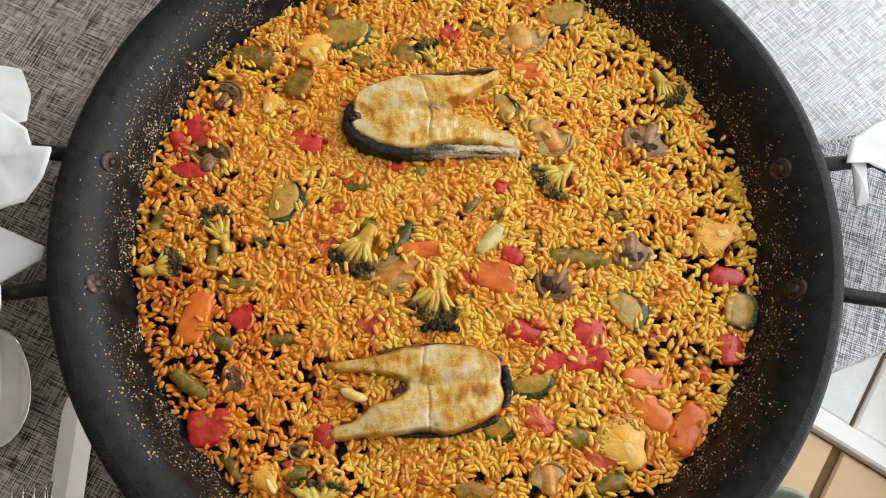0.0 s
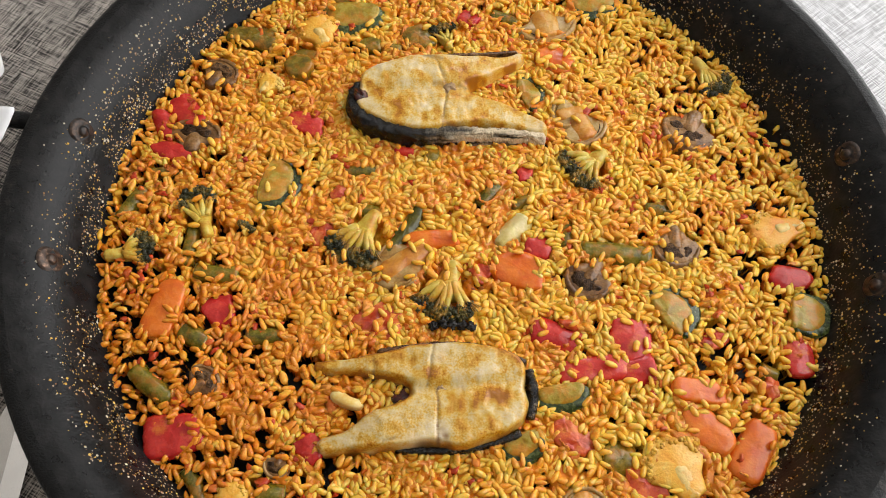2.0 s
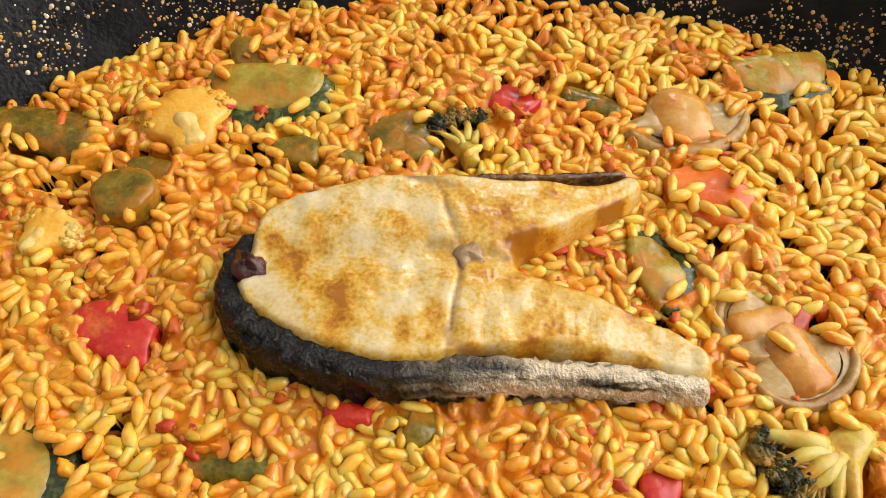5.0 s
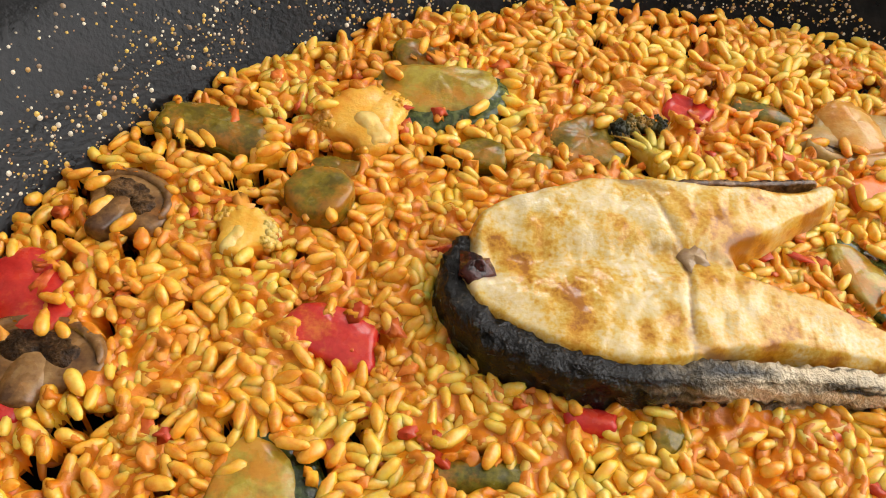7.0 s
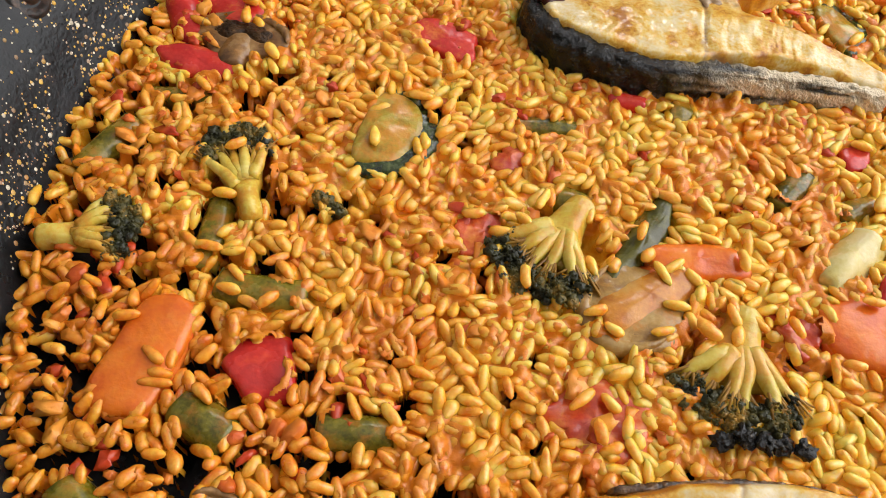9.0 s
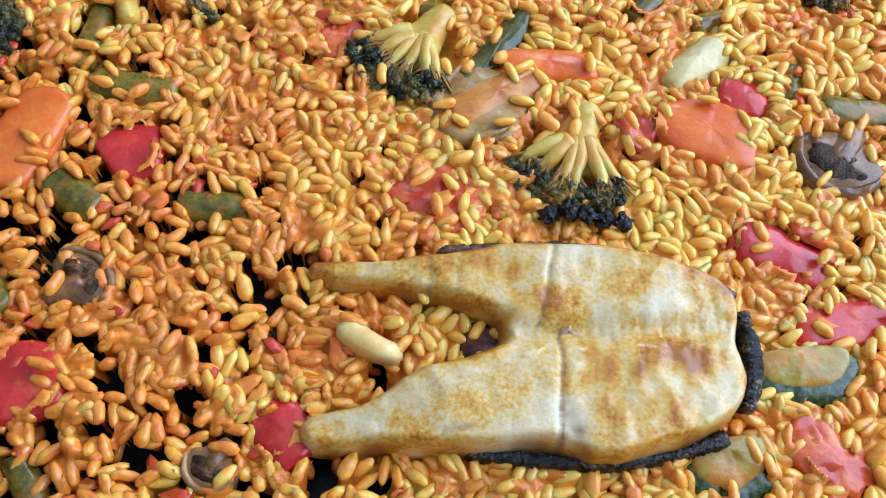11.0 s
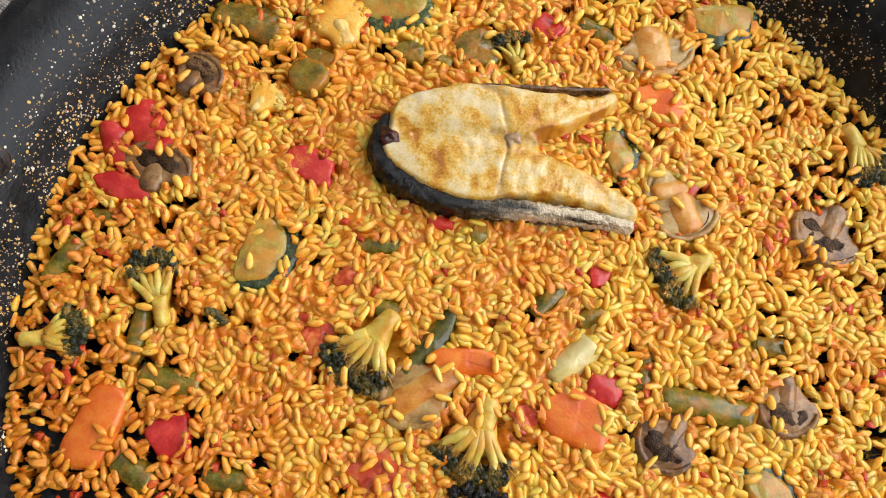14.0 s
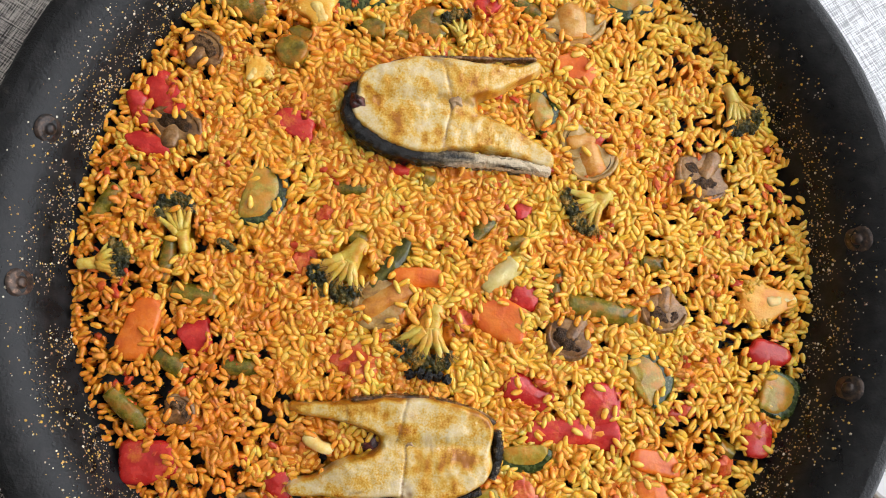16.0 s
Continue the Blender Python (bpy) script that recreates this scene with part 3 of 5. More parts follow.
def droplets(count):
    """Dried specks of oil and starch on the inner wall, thickest just above the rice."""
    rnd = random.Random(5)
    pieces = []
    prof = [(0.2055, 0.0290), (0.2120, 0.0420), (0.2190, 0.0560), (0.2260, 0.0620), (0.2330, 0.0655)]
    disc = [(0.0, 0.38), (0.7, 0.28), (1.0, 0.0)]
    for _ in range(count):
        t = min(0.97, abs(rnd.gauss(0, 0.31)))
        a = rnd.uniform(0, 2 * math.pi)
        if math.cos(a) > 0.6 and rnd.random() < 0.30:
            continue
        if noise.noise(Vector((math.cos(a) * 11, math.sin(a) * 11, t * 5))) < -0.20:
            continue
        r, z = ease([p[0] for p in prof], t), ease([p[1] for p in prof], t)
        size = min(0.00080, 0.00020 + rnd.expovariate(1 / 0.00016))
        v, f = lathe([(q * size, w * size) for q, w in disc], 7)
        m = Matrix.Translation((r * math.cos(a), r * math.sin(a), z)) @ Matrix.Rotation(a, 4, "Z") @ Matrix.Rotation(radians(-63 if t < 0.5 else -38), 4, "Y")
        pieces.append(([m @ Vector(p) for p in v], f))
    return join(pieces)


specks = tagged(mesh_ob("oil_specks", *droplets(13000), DROP), "pale and golden dried specks on the black pan wall", "oil specks", kind="stuff")

# ---- cutlery and napkins on the cloth ----


def patch(name, outline, mat, parent, wrinkle=0.004, thick=0.0007, seed=0, label=""):
    """A fold of soft paper spanning a few corners, with creases and a little thickness."""
    pts = [Vector(p) for p in outline]
    c = sum(pts, Vector()) / len(pts)
    n, rings = 48, 10
    verts, faces = [c + Vector((0, 0, 0.003))], []
    for i in range(1, rings + 1):
        s = i / rings
        for k in range(n):
            t = k / n * len(pts)
            a, b = pts[int(t) % len(pts)], pts[(int(t) + 1) % len(pts)]
            q = c.lerp(a.lerp(b, t - int(t)), s)
            w = noise.noise(Vector((q.x * 60, q.y * 60, seed))) + 0.5 * abs(noise.noise(Vector((q.x * 140, q.y * 90, seed + 3))))
            verts.append(q + Vector((0, 0, 0.003 * (1 - s * s) + wrinkle * w)))
    m = len(verts)
    for k in range(n):
        faces.append((0, 1 + k, 1 + (k + 1) % n))
    for i in range(rings - 1):
        for k in range(n):
            a, b = 1 + i * n + k, 1 + i * n + (k + 1) % n
            faces.append((a, a + n, b + n, b))
    verts += [q - Vector((0, 0, thick)) for q in verts]
    faces += [tuple(m + i for i in f[::-1]) for f in faces]
    for k in range(n):
        a, b = m - n + k, m - n + (k + 1) % n
        faces.append((a, a + m, b + m, b))
    mesh_ob(name, verts, faces, mat, parent, label)


napkin = tagged(base("paper_napkin", 0, 0, 0), "crumpled white paper napkin wrapped over the iron handle", "napkin", "paper napkins")
patch("fold", [(-0.335, 0.135, 0.010), (-0.305, 0.128, 0.012), (-0.287, 0.100, 0.030), (-0.272, 0.066, 0.058), (-0.300, 0.050, 0.064), (-0.335, 0.055, 0.060)], PAPER, napkin, 0.002, seed=2)
patch("fold", [(-0.335, 0.070, 0.064), (-0.285, 0.068, 0.068), (-0.266, 0.056, 0.070), (-0.2600, 0.0430, 0.071), (-0.2465, 0.0415, 0.074), (-0.2520, 0.0240, 0.068), (-0.2640, 0.0100, 0.062), (-0.285, 0.0030, 0.060), (-0.335, 0.0060, 0.058)], PAPER, napkin, 0.0018, seed=5)
napkin_b = tagged(base("paper_napkin", 0, 0, 0), "thin white paper napkin sheet under the iron handle", "napkin", "paper napkins")
patch("fold", [(-0.335, 0.006, 0.044), (-0.288, 0.0005, 0.042), (-0.2580, -0.0125, 0.040), (-0.2590, -0.0210, 0.040), (-0.283, -0.037, 0.040), (-0.335, -0.040, 0.040)], PAPER, napkin_b, 0.0012, seed=8)
patch("fold", [(-0.335, -0.040, 0.062), (-0.280, -0.0415, 0.064), (-0.2690, -0.0440, 0.066), (-0.2680, -0.0560, 0.062), (-0.2745, -0.0680, 0.050), (-0.335, -0.070, 0.046)], PAPER, napkin_b, 0.0015, seed=11)
napkin_c = tagged(base("paper_napkin", 0, 0, 0), "bright white paper napkin wound round the iron handle", "napkin", "paper napkins")
patch("fold", [(0.2560, 0.0420, 0.064), (0.2610, 0.0580, 0.068), (0.2800, 0.0700, 0.068), (0.345, 0.0900, 0.060), (0.345, 0.030, 0.060), (0.2900, 0.0330, 0.064), (0.2700, 0.0420, 0.066)], PAPER, napkin_c, 0.0020, seed=14)
patch("fold", [(0.2620, 0.0440, 0.060), (0.2720, 0.0440, 0.060), (0.2760, 0.0200, 0.050), (0.2680, 0.0180, 0.048)], PAPER, napkin_c, 0.0012, seed=17)
patch("fold", [(0.2860, 0.0420, 0.066), (0.345, 0.0500, 0.064), (0.345, -0.030, 0.056), (0.3000, -0.0100, 0.058), (0.2900, 0.0150, 0.060)], PAPER, napkin_c, 0.0012, seed=18)

runner = tagged(base("table_runner", 0, 0, 0), "pale grey woven runner with a frayed end", "table runner")
mesh_ob("runner_cloth", *cloth_sheet(0, 0, 0.40, 0.60, 50, 60, 0.0040, 0.0025, 0), LINEN_PALE, runner, at=pose(0.205, 0.0610, 0, 0, 0, 17))
_rnd = random.Random(3)
fringe = []
for k in range(130):
    u = 0.02 + 0.36 * k / 129
    ln = _rnd.uniform(0.004, 0.009)
    fringe.append(tube([(u, 0.001, 0.0045), (u + _rnd.uniform(-0.001, 0.001), -ln * 0.5, 0.0055), (u + _rnd.uniform(-0.002, 0.002), -ln, 0.0045)], [0.0005, 0.0004, 0.0002], 5))
tagged(mesh_ob("fringe", *join(fringe), PAPER, runner, "frayed white thread ends", at=pose(0.205, 0.0610, 0, 0, 0, 17)), kind="stuff")


def spoon():
    ob = tagged(base("spoon", -0.2900, -0.0985, 96, 0.0), "polished stainless steel tablespoon on the cloth", "spoon")
    verts, faces = [], []
    L, W, D, n = 0.076, 0.046, 0.010, 40
    prof = [(0.0, -1.0), (0.35, -0.86), (0.65, -0.52), (0.85, -0.20), (0.96, 0.0), (1.0, 0.04), (1.03, 0.0), (1.0, -0.10), (0.85, -0.34), (0.65, -0.64), (0.35, -0.98), (0.0, -1.12)]
    for s, h in prof:
        for k in range(n):
            a = 2 * math.pi * k / n
            c = math.cos(a)
            verts.append((c * s * L / 2, math.sin(a) * s * W / 2 * (1 + 0.14 * c), 0.0118 + h * D))
    for i in range(len(prof) - 1):
        for k in range(n):
            a, b = i * n + k, i * n + (k + 1) % n
            faces.append((a, b, b + n, a + n))
    mesh_ob("bowl", verts, faces, STEEL, ob, at=pose(0, 0, 0, 0, 0, 180))
    v, f = sweep([(-L / 2 + 0.004, 0, 0.010), (-L / 2 - 0.03, 0, 0.014), (-L / 2 - 0.13, 0, 0.002)], [0.010, 0.007, 0.010, 0.018], [0.0020, 0.0024, 0.002, 0.0018], 20, 10, 0.8)
    mesh_ob("shaft", v, f, STEEL, ob, at=pose(0, 0, 0, 0, 0, 0))


spoon()


def knife():
    ob = tagged(base("table_knife", -0.2400, -0.1660, 88.5, 0.0), "stainless steel table knife with a broad blade", "knife")
    verts, faces = [], []
    n = 30
    for k in range(n):
        t = k / (n - 1)
        x = -0.05 + 0.128 * t
        left = 0.0108 if t < 0.80 else 0.0108 - 0.0118 * ((t - 0.80) / 0.20) ** 1.8
        right = -0.0108 + (0.0 if t < 0.72 else 0.0070 * ((t - 0.72) / 0.28) ** 1.4)
        verts += [(x, left, 0.0016), (x, (left + right) / 2, 0.0024), (x, right, 0.0013), (x, (left + right) / 2, 0.0008)]
    for k in range(n - 1):
        for j in range(4):
            a, b = k * 4 + j, k * 4 + (j + 1) % 4
            faces.append((a, a + 4, b + 4, b))
    faces += [(0, 1, 2, 3), tuple(4 * n - 4 + j for j in (3, 2, 1, 0))]
    mesh_ob("blade", verts, faces, STEEL, ob, smooth=False)
    v, f = sweep([(-0.05, 0, 0.001), (-0.10, 0, 0.001), (-0.15, 0, 0.001)], [0.018, 0.016, 0.020], [0.006, 0.007, 0.006], 14, 12, 0.8)
    mesh_ob("grip", v, f, STEEL, ob)


knife()


def fork():
    ob = tagged(base("table_fork", -0.2620, -0.1870, 90, 0.0), "stainless steel table fork with four slender tines", "fork")
    for k in range(4):
        y = (k - 1.5) * 0.0068
        pts = [(-0.016, y, 0.0050), (0.0, y, 0.0034), (0.016, y, 0.0030), (0.0315 - 0.0016 * k, y, 0.0052)]
        mesh_ob("tine", *tube(pts, [0.0018, 0.0018, 0.0017, 0.0008], 8), STEEL, ob)
    v, f = sweep([(-0.014, 0, 0.003), (-0.04, 0, 0.0), (-0.06, 0, 0.006)], [0.025, 0.024, 0.008], [0.0024, 0.0026, 0.003], 14, 12, 0.8)
    mesh_ob("neck", v, f, STEEL, ob)
    v, f = sweep([(-0.058, 0, 0.005), (-0.10, 0, 0.008), (-0.16, 0, 0.001)], [0.007, 0.008, 0.018], [0.003, 0.003, 0.002], 14, 12, 0.8)
    mesh_ob("shaft", v, f, STEEL, ob)


fork()

pot = tagged(base("glazed_bowl", 0.385, -0.215, 0, FLOOR_Z - 0.002), "grey-green glazed bowl standing on the tan tiles", "bowl")
mesh_ob("bowl_body", *lathe([(0.0, 0.0), (0.035, 0.0), (0.045, 0.012), (0.058, 0.035), (0.062, 0.050), (0.058, 0.052), (0.054, 0.040), (0.040, 0.016), (0.0, 0.010)], 48), GREYGREEN, pot)

# ---- food ----
RICE_Z = 0.0315


def strokes(gx, gy, marks):
    """The strongest of several soft strokes at each place of a grid: controls of a curve, half width, strength."""
    field = np.zeros(gx.shape)
    for pts, wide, strong in marks:
        q = np.array([bezier([(*p, 0) for p in pts], k / 24) for k in range(25)])
        d = np.hypot(gx[..., None] - q[:, 0], gy[..., None] - q[:, 1]).min(-1)
        field = np.maximum(field, strong * np.exp(-(d / wide) ** 2))
    return field


def fish_flesh(parent, lobes, tissue_lines, fried, furrows, crust, z0=0.027, step=0.0007, edge=0.0034):
    """One cut of flesh made of several muscle blocks: fried top, rounded rim, furrows and brown tissue between the blocks."""
    discs = []
    for n, (spine, widths, heights) in enumerate(lobes):
        for k in range(36):
            t = k / 35
            q = bezier([(*p, 0) for p in spine], t)
            discs.append((n, q.x, q.y, ease(widths, t) / 2, ease(heights, t)))
        for k in range(5):
            t = (k + 0.5) / 5
            a, b = bezier([(*p, 0) for p in spine], t - 0.1), bezier([(*p, 0) for p in spine], t + 0.1)
            d = b - a
            block((a.x + b.x) / 2, (a.y + b.y) / 2, math.degrees(math.atan2(d.y, d.x)), d.length * 1.25, ease(widths, t) * 1.02)
    dd = np.array(discs)
    x0, x1 = (dd[:, 1] - dd[:, 3]).min() - 0.002, (dd[:, 1] + dd[:, 3]).max() + 0.002
    y0, y1 = (dd[:, 2] - dd[:, 3]).min() - 0.002, (dd[:, 2] + dd[:, 3]).max() + 0.002
    nx, ny = int((x1 - x0) / step) + 2, int((y1 - y0) / step) + 2
    gx, gy = np.meshgrid(x0 + np.arange(nx) * step, y0 + np.arange(ny) * step)

    def ripple(fx, fy, seed):
        return np.array([noise.noise(Vector((a * fx, b * fy, seed))) for a, b in zip(gx.ravel(), gy.ravel())]).reshape(gx.shape)

    wob, dist, high = ripple(60, 60, 4) * 0.0016 + ripple(220, 220, 5) * 0.0003, [], []
    for n in range(len(lobes)):
        q = dd[dd[:, 0] == n]
        d = np.hypot(gx[..., None] - q[:, 1], gy[..., None] - q[:, 2]) - q[:, 3]
        dist.append(d.min(-1) + wob)
        high.append(q[d.argmin(-1), 4])
    dist, high = np.array(dist), np.array(high)
    soft = 0.0022
    d = -soft * np.log(np.exp(-dist / soft).sum(0)) + 0.0006
    wgt = np.exp(-dist / 0.003 + (dist.min(0) / 0.003)[None])
    h = (high * wgt).sum(0) / wgt.sum(0)
    depth = np.clip(-d / edge, 0.0, 1.0)
    warp = ripple(90, 90, 14) * 0.0016
    lines = strokes(gx + warp, gy + ripple(90, 90, 17) * 0.0016, tissue_lines)
    gold = crust * strokes(gx + warp, gy + warp, [(p, 1.25 * w, q) for p, w, q in fried])
    z = z0 + h * np.sqrt(np.clip(1 - (1 - depth) ** 2.2, 0, 1)) - depth * (0.0007 * np.minimum(lines, 1) + strokes(gx, gy, furrows))
    z += depth * (0.0006 * ripple(65, 65, 1) + 0.00012 * ripple(430, 150, 6) + 0.0004 * ripple(240, 240, 2) + 0.0004 * gold * ripple(300, 140, 3))
    dy, dx = np.gradient(d, step)
    out = np.clip(d, 0, 0.002)
    px, py = gx - dx * out, gy - dy * out
    index, verts, faces, marks, browns = {}, [], [], [], []
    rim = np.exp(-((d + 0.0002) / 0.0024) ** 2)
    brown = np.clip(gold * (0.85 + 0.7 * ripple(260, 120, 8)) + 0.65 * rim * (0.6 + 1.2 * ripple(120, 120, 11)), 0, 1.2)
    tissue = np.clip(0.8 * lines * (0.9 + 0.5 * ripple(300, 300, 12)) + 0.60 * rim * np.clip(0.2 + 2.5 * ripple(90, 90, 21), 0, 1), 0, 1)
    for j in range(ny - 1):
        for i in range(nx - 1):
            cell = ((j, i), (j, i + 1), (j + 1, i + 1), (j + 1, i))
            if min(d[c] for c in cell) < 0:
                f = []
                for c in cell:
                    if c not in index:
                        index[c] = len(verts)
                        verts.append((px[c], py[c], z[c]))
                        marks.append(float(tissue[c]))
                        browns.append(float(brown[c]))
                    f.append(index[c])
                faces.append(tuple(f))
    ob = mesh_ob("flesh", verts, faces, FLESH, parent)
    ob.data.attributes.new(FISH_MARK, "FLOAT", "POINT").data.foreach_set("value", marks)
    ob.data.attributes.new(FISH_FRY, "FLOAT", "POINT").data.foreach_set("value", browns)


def fish_strip(parent, name, spine, widths, heights, mat, z, rough, label, power=0.7, silver=(0.0, 0.0)):
    """A strip of skin along the side of the steak, wrinkled in long uneven ridges."""
    n, m = 110, 36
    v, f = sweep([(*p, 0) for p in spine], widths, heights, n, m, power, lift=z)
    out = []
    for k, q in enumerate(v):
        i, a = k // m, 2 * math.pi * (k % m) / m
        ridge = 1 - 2.2 * abs(noise.noise(Vector((i * 0.42, math.cos(a) * 4.2, math.sin(a) * 4.2))))
        fine = noise.noise(q * 700)
        c = bezier([(*p, 0) for p in spine], i / (n - 1))
        d = (Vector((q.x - c.x, q.y - c.y, 0))).normalized()
        out.append(q + (d + Vector((0, 0, 0.6 * max(0.0, math.sin(a))))) * (rough * (0.7 * ridge + 0.35 * fine + 0.5 * noise.noise(q * 160))))
    ob = mesh_ob(name, out, f, mat, parent, label)
    pale = [ease(silver, (k // m) / (n - 1)) * (0.6 + 0.9 * noise.noise(Vector((k // m * 0.05, (k % m) * 0.9, 2.0)))) for k in range(n * m)]
    ob.data.attributes.new(FISH_MARK, "FLOAT", "POINT").data.foreach_set("value", [max(0.0, min(1.0, q)) for q in pale])


def cut_outline(seed, corners=4, jitter=0.20, rounds=2):
    """The outline of a knife-cut piece: a few uneven corners with slightly bowed sides, rounded a little."""
    rnd = random.Random(seed * 31 + corners)
    pts = []
    for k in range(corners):
        a = 2 * math.pi * (k + 0.5 + rnd.uniform(-jitter, jitter)) / corners
        r = (1.36 if corners == 4 else 1.18) * rnd.uniform(0.84, 1.06)
        pts.append(Vector((max(-1.04, min(1.04, r * math.cos(a))), max(-1.04, min(1.04, r * math.sin(a))))))
    pts = [q for a, b in zip(pts, pts[1:] + pts[:1]) for q in (a, a.lerp(b, 0.5) * rnd.uniform(0.96, 1.13))]
    for _ in range(rounds):
        pts = [q for a, b in zip(pts, pts[1:] + pts[:1]) for q in (a.lerp(b, 0.25), a.lerp(b, 0.75))]
    return [(q.x, q.y) for q in pts]


def pepper(x, y, turn, length, width, seed):
    ob = tagged(base("red_pepper_piece", x, y, turn, RICE_Z - 0.0024), "glossy red pepper piece lying on the rice", "red pepper", "red pepper pieces")
    rnd = random.Random(seed)
    taper, curl, tilt = rnd.uniform(-0.2, 0.2), rnd.uniform(0.1, 0.7), rnd.uniform(-0.10, 0.10)
    outline = cut_outline(seed, 4 if seed % 3 else 5)
    mesh_ob("flesh", *chunk(length * 1.18, width * 1.18, 0.0042, 4, taper, curl, tilt, 0.05, seed, n=64, shape=outline), RED, ob)
    mesh_ob("skin", *chunk(length * 1.23, width * 1.23, 0.0028, 4, taper, curl, tilt, 0.05, seed, n=64, shape=outline), RED_SKIN, ob, "shiny darker red skin edge")
    block(x, y, turn, length, width)


def carrot(x, y, turn, length, width, seed):
    ob = tagged(base("carrot_piece", x, y, turn, RICE_Z - 0.0024), "cooked orange carrot piece set in the rice", "carrot", "carrot pieces")
    rnd = random.Random(seed)
    taper, curl, tilt = rnd.uniform(-0.15, 0.15), rnd.uniform(0.0, 0.25), rnd.uniform(-0.08, 0.08)
    outline = cut_outline(seed, 5 if length < 1.5 * width else 4, 0.14)
    mesh_ob("flesh", *chunk(length * 1.10, width * 1.10, 0.0050, 4, taper, curl, tilt, 0.03, seed, n=64, shape=outline), CARROT, ob)
    mesh_ob("peel", *chunk(length * 1.14, width * 1.14, 0.0032, 4, taper, curl, tilt, 0.03, seed, n=64, shape=outline), CORE, ob, "paler softened outer edge")
    block(x, y, turn, length, width)


def tomato(x, y, turn, length, width, seed):
    ob = tagged(base("tomato_piece", x, y, turn, RICE_Z - 0.0018), "soft stewed tomato shred stuck to the rice", "tomato", "tomato pieces")
    mesh_ob("flesh", *chunk(length * 1.15, width * 1.15, 0.0030, 2.2, 0.2, 0.3, 0.0, 0.24, seed), TOMATO, ob)
    block(x, y, turn, length * 0.9, width * 0.85)


def bean(x, y, turn, length, width, seed):
    ob = tagged(base("green_bean_piece", x, y, turn, RICE_Z - 0.0032), "olive green bean piece cut across, in the rice", "green bean", "green bean pieces")
    rnd = random.Random(seed)
    bend = rnd.uniform(-0.12, 0.12) * length
    h = min(0.007, width * 0.55)
    v, f = sweep([(-length / 2, 0, 0), (0, bend, 0), (length / 2, 0, 0)], [width * 0.95, width * 1.05, width * 0.95], [h, h * 1.1, h], 18, 16, 0.85, rough=0.0003, freq=200, caps=False, lift=-0.001)
    mesh_ob("pod", v, f, BEAN, ob)
    for s in (-1, 1):
        v, f = lathe([(0.0, 0.0005), (0.72, 0.0005), (0.95, 0.0)], 12)
        v = [(s * (length / 2 + c), a * width * 0.46, b * h * 0.50 + h * 0.30) for a, b, c in v]
        mesh_ob("cut_end", v, f, BEAN_CUT, ob, "paler cut end")
    block(x, y, turn, length, width)


def leek(x, y, turn, length, width, seed, kind=0):
    """A soft piece of green vegetable: kind 1 is dark green, kind 2 a pale stalk."""
    rnd = random.Random(seed)
    name, label, cat, mat = (("green_pepper_piece", "soft olive green pepper piece glazed with sauce", "green pepper", LEEK),
                             ("green_pepper_piece", "dark wrinkled strip of green pepper", "green pepper", DARK_LEEK),
                             ("artichoke_stalk", "pale artichoke stalk piece cut square", "artichoke", LEEK_PALE))[kind]
    ob = tagged(base(name, x, y, turn, RICE_Z - 0.0024), label, cat, "green pepper pieces" if kind < 2 else "")
    power, taper, curl, tilt = rnd.uniform(2.6, 5), rnd.uniform(-0.4, 0.4), rnd.uniform(0.1, 1.0), rnd.uniform(-0.12, 0.12)
    if kind == 2:
        power, taper, curl = 6.0, 0.1, 1.1
    outline = cut_outline(seed, 4 if seed % 2 or kind == 2 else 5, 0.08 if kind == 2 else 0.22)
    mesh_ob("flesh", *chunk(length * 1.10, width * 1.10, 0.0042 if kind < 2 else 0.0066, power, taper * 0.5, curl, tilt, 0.09 if kind < 2 else 0.04, seed, n=64, shape=outline), mat, ob)
    if kind < 2:
        mesh_ob("skin", *chunk(length * 1.15, width * 1.15, 0.0026, power, taper * 0.5, curl, tilt, 0.09, seed, n=64, shape=outline), GREEN_SKIN, ob, "darker green skin edge")
    block(x, y, turn, length, width)


def zucchini(x, y, turn, length, width, seed, side):
    """A half-round slice: soft flesh, and a dark rind along the curved edge."""
    ob = tagged(base("zucchini_slice", x, y, turn, RICE_Z - 0.0022), "half-round zucchini slice with dark green rind", "zucchini", "zucchini slices")
    for name, mat, label, grow, high, shift in (("flesh", ZUC_FLESH, "", 0.96, 0.0052, -0.0004), ("rind", ZUC_SKIN, "thin dark green rind", 1.13, 0.0040, 0.0016)):
        v, f = chunk(length * grow, width * 1.48 * grow, high, 2.2, 0.0, 0.35, 0.05, 0.05, seed, n=64, half=True)
        v = [(a, side * (b - width * 0.28 + shift), c) for a, b, c in v]
        mesh_ob(name, v, f if side > 0 else [q[::-1] for q in f], mat, ob, label)
    block(x, y, turn, length, width)


def pea(x, y, turn, length, width, seed):
    ob = tagged(base("artichoke_heart", x, y, turn, RICE_Z), "round olive green artichoke heart slice", "artichoke")
    mesh_ob("heart", *chunk(width, width, 0.0065, 2.0, 0, 0.2, 0.1, 0.06, seed), LEEK, ob)
    block(x, y, turn, width, width)


PLUMP = [(0.98, 0.05), (0.86, 0.52), (0.50, 0.88), (0.0, 1.0), (-0.50, 0.88), (-0.86, 0.52), (-0.98, 0.05), (-0.90, -0.28), (-0.66, -0.42), (-0.48, -0.62), (-0.40, -0.86), (0.0, -0.96), (0.36, -0.84), (0.46, -0.60), (0.66, -0.42), (0.90, -0.28)]


